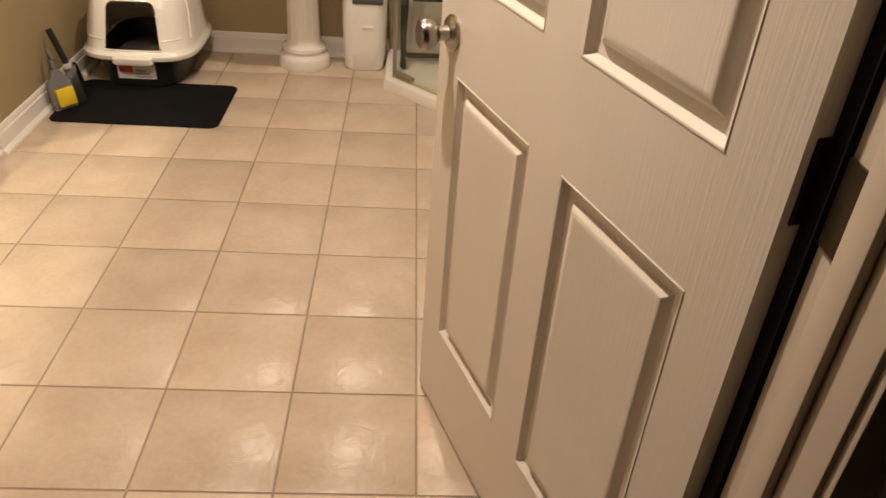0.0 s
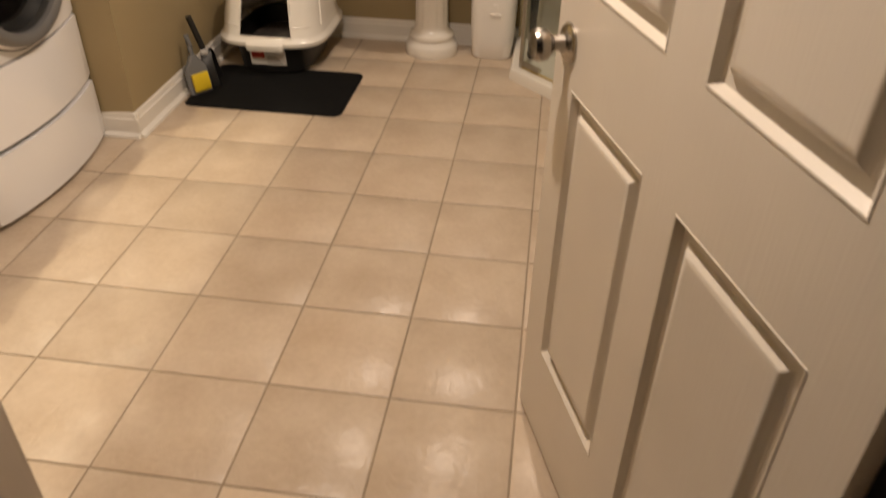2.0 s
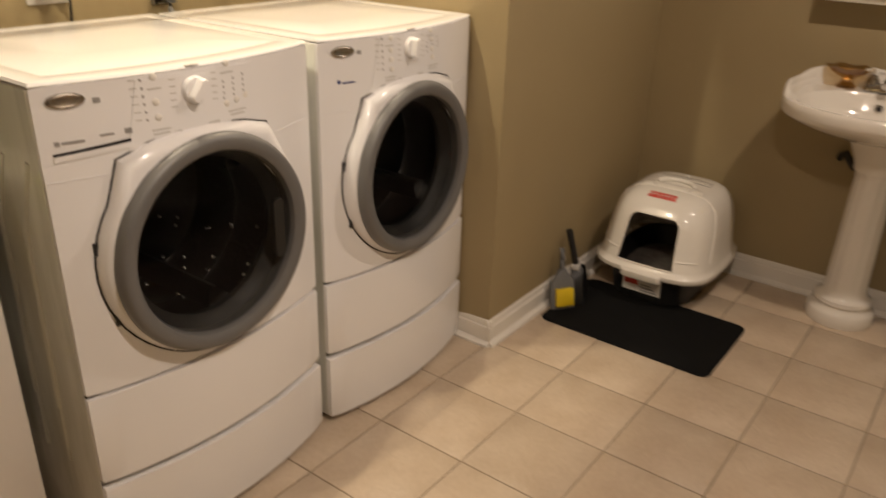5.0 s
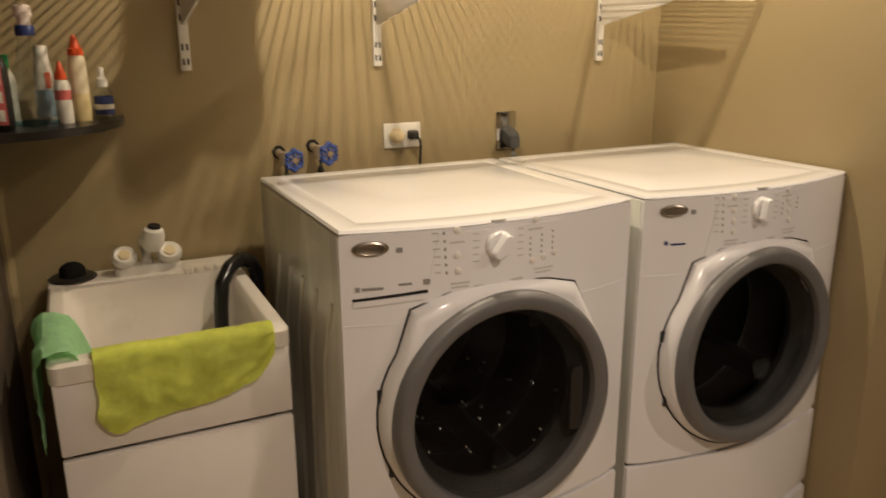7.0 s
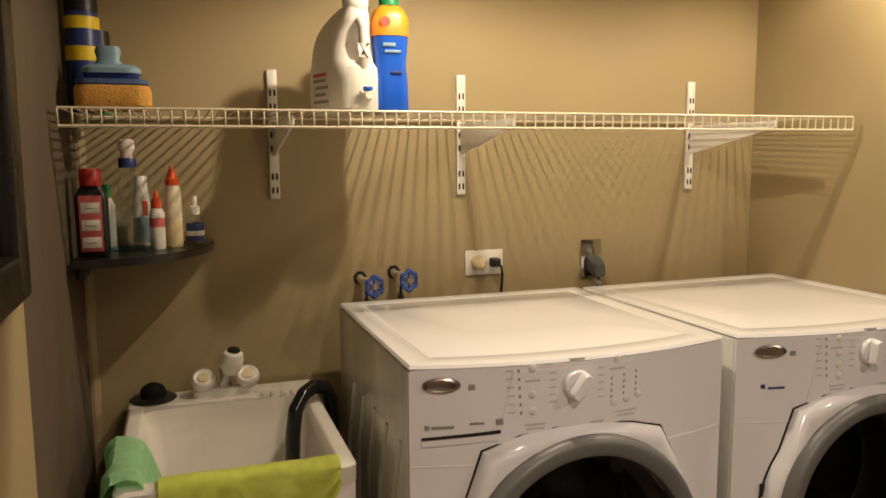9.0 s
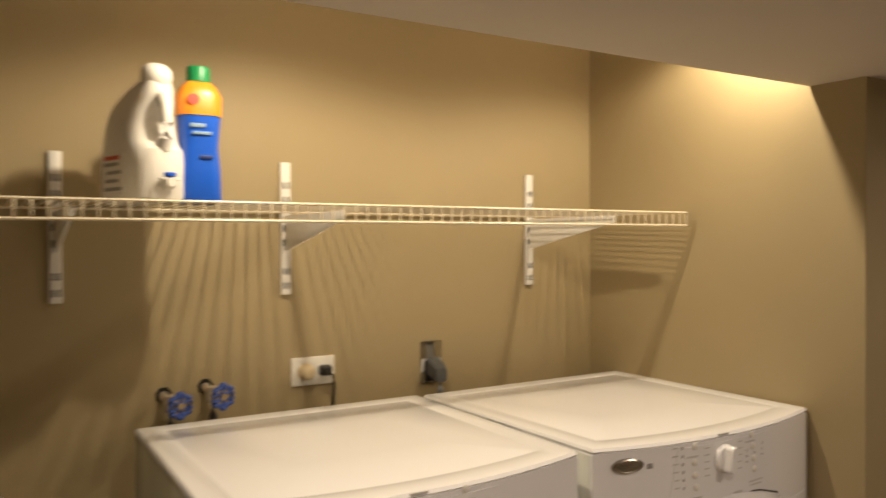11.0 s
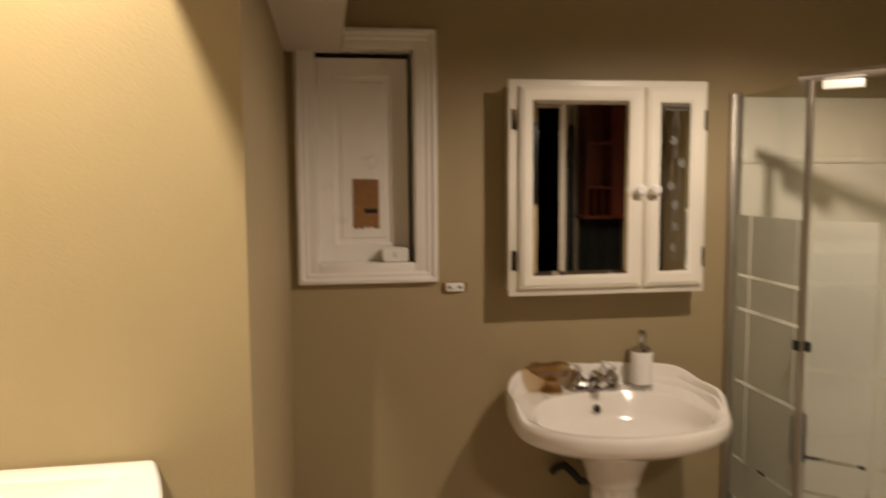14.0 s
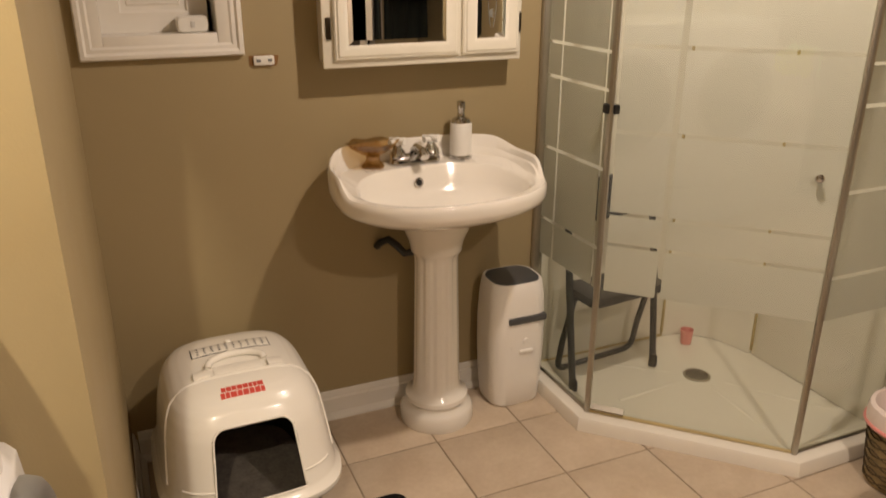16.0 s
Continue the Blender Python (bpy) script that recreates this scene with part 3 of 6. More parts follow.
def laundry_machine(name, m, label, washer):
    ob = thing(name, m, label, "washing machine" if washer else "dryer", "laundry pair")
    back = -WD / 2
    part("pedestal_drawer", bowed(0.02, 0.228, back, 0.006, 0.007, WW / 2 - 0.001), ENAMEL, ob)
    part("plinth", bowed(0.0, 0.02, back, -0.045, 0, WW / 2 - 0.02), DARKGAP, ob)
    part("drawer_gap", bowed(0.227, 0.247, back, -0.022, 0, WW / 2 - 0.010), DARKGAP, ob)
    part("lower_panel", bowed(0.246, 0.473, back, 0.003, 0.006), ENAMEL, ob)
    part("panel_gap", bowed(0.472, 0.481, back, -0.008, 0, WW / 2 - 0.004), DARKGAP, ob)
    body = part("body", bowed(0.480, 1.150, back, 0.0, 0.007), ENAMEL, ob)
    # lid with a shallow framed field
    n = 20
    def ring(inset, z):
        h = WW / 2 - inset
        return [(back + inset, h, z), (back + inset, -h, z)] + [(bow(-h + 2 * h * k / n, -inset * 1.2), -h + 2 * h * k / n, z) for k in range(n + 1)]
    part("lid", loft([ring(0.003, 1.1495), ring(0.0, 1.153), ring(0.004, 1.1585), ring(0.012, 1.1598), ring(0.046, 1.1595), ring(0.050, 1.1578), ring(0.055, 1.1578), ring(0.060, 1.1594), ring(0.2, 1.1597)], cap0=False), ENAMEL, ob)
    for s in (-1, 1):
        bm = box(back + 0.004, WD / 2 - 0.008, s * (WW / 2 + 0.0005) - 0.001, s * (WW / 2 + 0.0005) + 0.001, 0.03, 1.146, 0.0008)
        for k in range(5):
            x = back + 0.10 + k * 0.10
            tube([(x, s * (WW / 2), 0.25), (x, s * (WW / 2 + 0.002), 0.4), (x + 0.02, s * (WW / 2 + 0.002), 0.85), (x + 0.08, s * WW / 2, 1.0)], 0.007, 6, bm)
        tagged(part("side_panel", bm, SIDESHADE, ob, "dusty pressed side panel with shade and reflection painted in"), kind="stuff")
    # control band: raised field, knob, buttons, print
    top, low = 1.142, 1.0
    part("control_panel", sheet(((-0.185, low + 0.005), (0.15, low + 0.03), (0.125, top), (-0.155, top)), 0.0015), ENAMEL, ob)
    part("band_line", sheet(((-WW / 2 + 0.003, 0.966), (WW / 2 - 0.003, 0.966), (WW / 2 - 0.003, 0.9685), (-WW / 2 + 0.003, 0.9685)), 0.0012, 0, 20), ENAMEL, ob)
    ku = -0.028
    dial = part("dial_base", spin(((0, 0), (0.030, 0), (0.030, 0.003), (0.026, 0.009), (0, 0.010)), 36, at_front(ku, 1.107, 0.001)), ENAMEL, ob)
    grip_m = at_front(ku, 1.107, 0.011) @ Matrix.Rotation(radians(-38 if washer else -8), 4, "Z")
    bm = loft([[(grip_m @ Vector((x * s, yy * t, z))) for x, yy in round_rect(-0.0125, 0.0125, -0.028, 0.028, 0.010, 5)] for s, t, z in ((1, 1, 0), (0.92, 0.98, 0.012), (0.7, 0.9, 0.017))])
    part("dial_grip", bm, ENAMEL, dial, "white dial grip")
    for u, z in ((-0.118, 1.146), (-0.118, 1.096), (-0.116, 1.064), (0.058, 1.150), (0.052, 1.064), (0.080, 1.068), (0.107, 1.074)) if washer else ((-0.112, 1.142), (-0.112, 1.110), (-0.11, 1.084), (-0.108, 1.059), (0.062, 1.144), (0.066, 1.119), (0.07, 1.092), (0.074, 1.069)):
        part("button", spin(((0, 0), (0.0075, 0), (0.0075, 0.0012), (0.006, 0.0022), (0, 0.003)), 20, at_front(u, z, 0.0015)), WHITEP, ob)
    rows = [(-0.145 + 0.001 * k, 1.142 - 0.016 * k, 0.004, 0.006) for k in range(6)]
    rows += [(0.046 + 0.028 * a, 1.112 - 0.012 * k + 0.004 * a, 0.0035, 0.0055) for a in range(3) for k in range(4 if washer else 3)]
    bars(rows, ob)
    rows = [(-0.162 + 0.001 * k, 1.144 - 0.016 * k, 0.013, 0.0028) for k in range(6)]
    rows += [(ku - 0.050, 1.107 + 0.014 * k, 0.014, 0.0028) for k in range(-2, 3)] + [(ku + 0.050, 1.107 + 0.014 * k, 0.013, 0.0028) for k in range(-2, 3)]
    rows += [(-0.112, 1.038, 0.04, 0.004), (-0.112, 1.030, 0.036, 0.004), (0.08, 1.044, 0.05, 0.004), (0.08, 1.036, 0.04, 0.004), (ku + 0.045, 1.03, 0.025, 0.006), (ku, 1.157, 0.03, 0.004), (0.058, 1.130, 0.035, 0.004), (-0.118, 1.122, 0.03, 0.004)]
    bars(rows, ob, material=PALEINK)
    badge_m = at_front(-0.286 if washer else -0.272, 1.122, 0.0005)
    part("badge", loft([[badge_m @ Vector((x * s, yy * s, z)) for x, yy, _ in oval(0, 0, 0, 0.036, 0.0145, 28)] for s, z in ((1, 0), (0.96, 0.004), (0.75, 0.006), (0.7, 0.0055))]), NICKEL, ob, "plain oval chrome badge")
    bars([(-0.232 if washer else -0.222, 1.116, 0.012, 0.010)], ob, material=DARKINK)
    if washer:
        bars([(-0.284, 1.042, 0.040, 0.005), (-0.312, 1.042, 0.008, 0.009), (-0.222, 1.047, 0.026, 0.004), (-0.180, 1.048, 0.013, 0.011)], ob, material=DARKINK)
        # near-black sheet draws the thin shadow at the dispenser drawer lip
        part("drawer_slot_shade", sheet(((-0.322, 1.018), (-0.178, 1.026), (-0.178, 1.032), (-0.322, 1.023)), 0.0008, 0.001), DARKGAP, ob, "dark line painted for the shade at the dispenser drawer lip")
        part("drawer_lip", sheet(((-0.322, 1.006), (-0.178, 1.014), (-0.178, 1.025), (-0.322, 1.017)), 0.003, 0.0), ENAMEL, ob)
    else:
        bars([(-0.255, 1.042, 0.036, 0.004), (-0.285, 1.046, 0.008, 0.009)], ob, material=NAVY)
    # round door with a flared top
    cu, cz = -0.012, 0.760
    def outline(r, grow):
        pts = [(r * math.cos(radians(a)), r * math.sin(radians(a))) for a in range(148, 393, 7)]
        return pts + [(0.178 + grow, 0.238 + grow), (0.11, 0.257 + grow), (0.02, 0.268 + grow), (-0.06, 0.266 + grow), (-0.13, 0.257 + grow), (-0.20 - grow, 0.232 + grow)]
    def plate(r, grow, lifts, shrink):
        secs = []
        for lf, s in zip(lifts, shrink):
            secs.append([(bow(cu + a * s, lf) if lf < 0.003 else bow((cu + a * s) * 0.55, lf - 0.012), cu + a * s, cz + b * s) for a, b in outline(r, grow)])
        # the porthole
        hole = [(0.217 * a / math.hypot(a, b), 0.217 * b / math.hypot(a, b)) for a, b in outline(r, grow)]
        secs.append([(bow(0, lifts[-1] - 0.022), cu + a, cz - 0.004 + b) for a, b in hole])
        return loft(secs, cap0=False, cap1=False)
    part("door_gap", plate(0.2735, 0.003, (-0.004, 0.0018), (1, 1)), DARKGAP, ob)
    dr = part("door", plate(0.270, 0, (-0.004, 0.0026, 0.018, 0.028, 0.030), (1, 1, 0.985, 0.95, 0.9)), ENAMEL, ob, "white round door")
    fm = Matrix.Translation((bow(0, 0.008), cu, cz - 0.004)) @ Matrix(((0, 0, 1, 0), (1, 0, 0, 0), (0, 1, 0, 0), (0, 0, 0, 1)))
    part("door_ring", spin(((0.257, 0.0), (0.257, 0.012), (0.252, 0.024), (0.244, 0.029), (0.228, 0.028), (0.218, 0.021), (0.213, 0.004), (0.214, -0.02)), 72, fm), SILVER, dr, "grey satin ring")
    part("door_glass", spin(((0.2135, 0.008), (0.18, 0.013), (0.12, 0.018), (0.06, 0.021), (0, 0.022)), 64, fm), DARKGLASS, dr, "dark domed glass")
    # porthole through the body, with the drum behind it
    cutter = new("cutter", mesh_of("cutter", spin(((0, -0.58), (0.224, -0.58), (0.224, 0.2), (0, 0.2)), 64, fm), ENAMEL))
    cutter.parent = ob
    cut = body.modifiers.new("porthole", "BOOLEAN")
    cut.object, cut.operation, cut.solver = cutter, "DIFFERENCE", "EXACT"
    holed = bpy.data.meshes.new_from_object(body.evaluated_get(bpy.context.evaluated_depsgraph_get()))
    body.modifiers.clear()
    holed.set_sharp_from_angle(angle=radians(30))
    body.data = holed
    body.modifiers.new("normals", "WEIGHTED_NORMAL").keep_sharp = True
    bpy.data.objects.remove(cutter)
    part("gasket", spin(((0.222, -0.012), (0.206, -0.022), (0.190, -0.045), (0.192, -0.062), (0.221, -0.072)), 56, fm), GASKET, ob, "grey rubber door gasket")
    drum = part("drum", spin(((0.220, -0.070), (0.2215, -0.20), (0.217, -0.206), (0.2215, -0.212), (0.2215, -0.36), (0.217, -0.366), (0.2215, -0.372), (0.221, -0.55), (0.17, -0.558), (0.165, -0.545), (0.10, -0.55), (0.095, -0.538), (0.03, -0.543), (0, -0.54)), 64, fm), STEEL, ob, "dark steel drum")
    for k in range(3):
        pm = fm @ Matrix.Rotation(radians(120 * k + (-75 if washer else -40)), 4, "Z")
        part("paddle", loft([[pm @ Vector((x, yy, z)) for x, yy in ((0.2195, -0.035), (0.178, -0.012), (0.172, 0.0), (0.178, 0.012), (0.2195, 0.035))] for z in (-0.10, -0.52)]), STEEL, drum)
    grip_at = fm @ Matrix.Translation((0.174, -0.015, 0.008))
    if washer:
        part("grip", loft([[grip_at @ Vector((x * s, yy, z)) for x, yy in round_rect(-0.022, 0.016, -0.075, 0.075, 0.012, 4)] for s, z in ((1, 0), (0.8, 0.010))]), BLACKP, dr, "black door grip")
    if washer:
        rnd = random.Random(12)
        # bright domes added to give the drum its small lamp glints
        glint = mesh_of("drum_glint", spin(((0.0032, -0.002), (0.0030, 0.0008), (0.0018, 0.0022), (0, 0.0028)), 12), GLINT)
        for k in range(44):
            a = radians(-165 + 150 * ((k * 7) % 44) / 43 + rnd.uniform(-4, 4))
            o = new("drum_glint", glint)
            o.parent = drum
            o.matrix_local = fm @ Matrix.Rotation(a, 4, "Z") @ Matrix.Translation((0.2195, 0, -0.11 - 0.10 * (k % 5) + rnd.uniform(-0.02, 0.02))) @ Matrix.Rotation(radians(-90), 4, "Y") @ Matrix.Diagonal((2.2, 2.2, 2.4, 1.0))
    for a in (168, 205):
        c, s = math.cos(radians(a)), math.sin(radians(a))
        part("hinge_mark", box(bow(cu + 0.27 * c) - 0.002, bow(cu + 0.27 * c) + 0.006, cu + 0.27 * c - 0.006, cu + 0.27 * c + 0.004, cz + 0.27 * s - 0.014, cz + 0.27 * s + 0.014, 0.002), BLACKP, dr)
    return ob


laundry_machine("washing_machine", pose(-1.927, 1.534, 0), "white front-loading washing machine on a drawer pedestal", True)
laundry_machine("dryer", pose(-1.927, 2.242, 0, 0, 0, 1.4), "white front-loading dryer on a drawer pedestal", False)

# ---- laundry tub ----
tub = thing("laundry_sink", pose(-2.035, 0.898, 0), "cream plastic laundry sink on a white cabinet", "sink")
TX, TY = 0.296, 0.225
part("cabinet_body", box(-TX + 0.01, TX - 0.028, -TY + 0.012, TY - 0.012, 0.0, 0.62, 0.003), LAMIN, tub)
for s in (-1, 1):
    part("cabinet_side", box(-TX + 0.01, TX - 0.028, s * (TY - 0.018) - 0.006, s * (TY - 0.018) + 0.006, 0.62, 0.897), LAMIN, tub)
part("false_front", box(TX - 0.027, TX - 0.004, -TY + 0.004, TY - 0.004, 0.748, 0.898, 0.005), LAMIN, tub, "white drawer-like front")
for y0, y1 in ((-TY + 0.004, TY - 0.004),):
    part("cabinet_door", box(TX - 0.027, TX - 0.004, y0, y1, 0.06, 0.738, 0.005), LAMIN, tub)
sec = []
for inset, z in ((0.012, 0.893), (0.0, 0.896), (0.0, 0.930), (0.006, 0.937), (0.030, 0.940)):
    sec.append([(x, y, z) for x, y in round_rect(-TX + inset, TX - inset, -TY + inset, TY - inset, 0.022, 5)])
for inset, z in ((0.036, 0.935), (0.045, 0.90), (0.065, 0.66), (0.09, 0.63)):
    sec.append([(x, y, z) for x, y in round_rect(-TX + 0.10 + inset * 0.6, TX - inset, -TY + inset, TY - inset, 0.03, 5)])
part("basin", loft(sec, cap0=False), TUBP, tub)
part("deck", box(-TX, -TX + 0.098, -TY, TY, 0.908, 0.9405, 0.007, seg=3), TUBP, tub)
for k in range(4):
    part("soap_ridge", box(-TX + 0.085, -TX + 0.115, 0.085 + 0.025 * k, 0.098 + 0.025 * k, 0.930, 0.945, 0.004), TUBP, tub)
part("drain", spin(((0, 0), (0.03, 0), (0.034, 0.004), (0, 0.004)), 20, pose(0.0, 0, 0.631)), CHROME, tub)

tap = thing("laundry_faucet", pose(-2.272, 0.902, 0.9402), "white plastic two-handle faucet on the tub deck", "faucet")
tap.scale = (0.88, 0.88, 0.80)
part("base", loft([[(x, y, z) for x, y in round_rect(-0.028 + i, 0.028 - i, -0.09 + i, 0.09 - i, 0.02, 5)] for i, z in ((0, 0), (0, 0.018), (0.006, 0.026))]), WHITEP, tap)
for s in (-1, 1):
    h = part("handle", spin(((0, -0.03), (0.020, -0.03), (0.022, -0.012), (0.030, -0.008), (0.035, 0.004), (0.034, 0.026), (0.027, 0.034), (0.020, 0.031), (0, 0.031)), 12, pose(0.004, s * 0.060, 0.046, 0, 48, 0)), WHITEP, tap, "white knob handle")
    part("handle_cap", spin(((0, 0.030), (0.017, 0.030), (0.015, 0.036), (0, 0.037)), 16, pose(0.004, s * 0.060, 0.046, 0, 48, 0)), IVORY, h)
bm = tube([(0, 0, 0.02), (0, 0, 0.09), (0.008, 0.002, 0.106), (0.03, 0.01, 0.112)], 0.021, 14)
spout = part("spout", bm, WHITEP, tap)
part("spout_head", spin(((0, -0.036), (0.022, -0.036), (0.03, -0.015), (0.031, 0.01), (0.026, 0.03), (0.018, 0.036), (0, 0.037)), 20, pose(0.045, 0.018, 0.114, -8, 12, 0)), WHITEP, spout)
part("spout_cap", spin(((0, 0.0375), (0.018, 0.0375), (0.016, 0.045), (0, 0.046)), 20, pose(0.045, 0.018, 0.114, -8, 12, 0)), BLACKP, spout)

pts = [(-2.185, 1.152, 0.66), (-2.18, 1.153, 0.85), (-2.17, 1.150, 0.93), (-2.155, 1.132, 0.967), (-2.135, 1.105, 0.979), (-2.115, 1.075, 0.968), (-2.10, 1.052, 0.935), (-2.09, 1.043, 0.88), (-2.08, 1.038, 0.80), (-2.07, 1.03, 0.70)]
fine = [Vector(pts[k]).lerp(Vector(pts[k + 1]), f / 5) for k in range(len(pts) - 1) for f in range(5)] + [Vector(pts[-1])]
bm = bmesh.new()
rings = []
for k in range(len(fine) * 4 - 3):
    a = fine[k // 4].lerp(fine[min(k // 4 + 1, len(fine) - 1)], (k % 4) / 4)
    b = fine[min(k // 4 + 1, len(fine) - 1)] if k // 4 + 1 < len(fine) else a + (fine[-1] - fine[-2])
    axis = (b - fine[k // 4]).normalized()
    side = axis.cross(Vector((0.3, 1, 0.1))).normalized()
    other = axis.cross(side)
    r = 0.0180 if k % 2 else 0.0174
    rings.append([a + side * (r * math.cos(2 * math.pi * q / 14)) + other * (r * math.sin(2 * math.pi * q / 14)) for q in range(14)])
loft(rings, bm=bm)
solo("drain_hose", bm, HOSE, "glossy black washer drain hose looped over the tub rim", "hose")

hat = thing("sink_plunger", pose(-2.285, 0.730, 0.9403), "black rubber stopper cup on the tub deck", "stopper")
hat.scale = (0.85, 0.85, 0.8)
part("brim", spin(((0, 0), (0.062, 0.0), (0.066, 0.004), (0.058, 0.010), (0, 0.012)), 28), BLACKP, hat)
part("dome", spin(((0.036, 0.010), (0.035, 0.03), (0.028, 0.042), (0.014, 0.05), (0, 0.052)), 18), RUBBER, hat)


def cloth(path, across, wave, m, seed, hem):
    """A cloth hung over a rim: path of (out, z), across (u0, u1); hem moves the hanging end."""
    n = 26
    lens = [0.0]
    for a, b in zip(path, path[1:]):
        lens.append(lens[-1] + math.dist(a, b))
    total = lens[-1]
    grid = []
    for i in range(n + 1):
        d = total * i / n
        k = max(j for j in range(len(path) - 1) if lens[j] <= d + 1e-9)
        f = (d - lens[k]) / (lens[k + 1] - lens[k])
        grid.append((path[k][0] + (path[k + 1][0] - path[k][0]) * f, path[k][1] + (path[k + 1][1] - path[k][1]) * f, i / n))
    bm = bmesh.new()
    verts = []
    for o, z, f in grid:
        row = []
        for j in range(31):
            v = j / 30
            u = across[0] + (across[1] - across[0]) * v
            w = noise.noise((u * 14, f * 4, seed)) + 0.5 * noise.noise((u * 40, f * 9, seed + 7))
            loose = max(0.0, f - 0.35) / 0.65
            zz = z + (hem(v) * loose if f > 0.35 else 0)
            row.append(bm.verts.new(m @ Vector((o + abs(w) * wave * (0.3 + loose), u + 0.012 * loose * noise.noise((f * 5, v * 3, seed)), zz + 0.25 * wave * w * (1 - loose)))))
        verts.append(row)
    for a, b in zip(verts, verts[1:]):
        for j in range(30):
            bm.faces.new((a[j], a[j + 1], b[j + 1], b[j]))
    bmesh.ops.solidify(bm, geom=bm.faces, thickness=0.003)
    return bm


lime = cloth(((-0.045, 0.915), (-0.036, 0.945), (-0.022, 0.951), (-0.004, 0.950), (0.006, 0.940), (0.008, 0.90), (0.007, 0.80)), (0.752, 1.087), 0.015, pose(-1.739, 0, 0), 3.1, lambda v: -0.035 + 0.092 * v + 0.010 * math.sin(7 * v) + 0.045 * max(0.0, 1 - v / 0.11) ** 2 + 0.03 * max(0.0, (v - 0.9) / 0.1) ** 2)
solo("dish_cloth", lime, LIME, "lime green microfibre cloth hung over the tub front", "cloth")
mint = cloth(((-0.080, 0.87), (-0.062, 0.925), (-0.048, 0.954), (-0.024, 0.963), (0.002, 0.960), (0.014, 0.945), (0.019, 0.88), (0.017, 0.80)), (-0.10, 0.115), 0.020, pose(-1.86, 0.673, 0, 0, 0, -90), 9.4, lambda v: 0.05 - 0.09 * v)
solo("dish_cloth", mint, MINT, "mint green microfibre cloth hung over the tub side", "cloth")

# ---- wire shelf over the machines ----
SX, SZ, SY0, SY1 = -1.938, 1.630, 0.602, 2.538
shelf = thing("wire_shelf", pose(XW, SY0, SZ), "cream coated wire shelf on white wall brackets", "shelf")
L = SY1 - SY0
DEEP = SX - XW
for x, z, r in ((DEEP, 0.0, 0.0032), (DEEP, -0.034, 0.0034), (0.012, 0.0, 0.003)):
    part("rod", tube([(x, 0, z), (x, L, z)], r, 6), WIRE, shelf)
wire_me = mesh_of("wire", tube([(0.008, 0, 0.002), (DEEP - 0.003, 0, 0.002), (DEEP + 0.001, 0, -0.002), (DEEP + 0.001, 0, -0.034)], 0.0020, 5), WIRE)
COUNT = 76
for k in range(COUNT + 1):
    w = new("wire", wire_me)
    w.parent = shelf
    w.location = (0, L * k / COUNT, 0)


def upright(y):
    ob = thing("shelf_bracket", pose(XW, y, 1.425), "white slotted wall standard with a shelf arm", "bracket", "shelf brackets")
    part("standard", box(0, 0.012, -0.0125, 0.0125, 0, 0.328, 0.002), WHITEM, ob)
    slot = mesh_of("slot", box(0.0115, 0.0126, -0.004, 0.004, -0.008, 0.008), DARKGAP)
    for k in range(9):
        for s in (-0.0055, 0.0055):
            if k % 3 != 2:
                o = new("slot", slot)
                o.parent, o.location, o.scale = ob, (0, s, 0.022 + 0.0355 * k), (1, 0.6, 1)
    bm = bmesh.new()
    m = Matrix(((1, 0, 0, 0), (0, 0, 1, 0), (0, 1, 0, 0), (0, 0, 0, 1)))
    prism([(0.010, 0.110), (0.028, 0.110), (0.37, 0.178), (0.37, 0.196), (0.010, 0.196)], -0.003, 0.003, 0.001, bm, m)
    part("arm", bm, WHITEM, ob)
    return ob


for y in (1.049, 1.562, 2.318):
    upright(y)


def bottle(name, x, y, z, pieces, label, category="bottle", turn=0.0, sx=1.0, sy=1.0, group=""):
    """pieces: (part name, [(radius, height)...], material)."""
    ob = thing(name, pose(x, y, z, 0, 0, turn), label, category, group)
    for pname, prof, material in pieces:
        bm = spin(prof, 24)
        bmesh.ops.scale(bm, vec=(sx, sy, 1), verts=bm.verts)
        part(pname, bm, material, ob)
    return ob


# detergent jug and scent booster on the shelf
SHZ = SZ + 0.0036
jug = thing("detergent_jug", pose(-2.12, 1.190, SHZ, 0, 0, 16), "white plastic detergent jug with a handle and spigot", "jug")
secs = []
for z, x0, x1, ry in ((0.0, -0.100, 0.092, 0.052), (0.008, -0.106, 0.098, 0.058), (0.075, -0.104, 0.099, 0.058), (0.100, -0.100, 0.096, 0.057), (0.114, -0.099, 0.078, 0.056), (0.145, -0.094, 0.068, 0.053), (0.178, -0.080, 0.067, 0.047), (0.196, -0.062, 0.080, 0.042), (0.216, -0.028, 0.086, 0.034), (0.231, 0.020, 0.083, 0.027)):
    secs.append(oval((x0 + x1) / 2, 0, z, (x1 - x0) / 2, ry, 32, 3.0))
part("body", loft(secs), WHITEP, jug)
part("cap", spin(((0.0, 0), (0.024, 0), (0.0285, 0.008), (0.0295, 0.020), (0.026, 0.032), (0.016, 0.041), (0, 0.044)), 28, pose(0.056, 0.0, 0.226, 0, 14, 0)), WHITEP, jug)
part("handle", tube([(0.072, 0, 0.206), (0.088, 0, 0.198), (0.096, 0, 0.182), (0.0985, 0, 0.150), (0.097, 0, 0.120), (0.088, 0, 0.100)], 0.0125, 12), WHITEP, jug)
sp = part("spigot", spin(((0, 0), (0.014, 0), (0.014, 0.012), (0.008, 0.02), (0, 0.02)), 16, Matrix.Translation((0.097, 0.0, 0.036)) @ AXIS_X), WHITEP, jug)
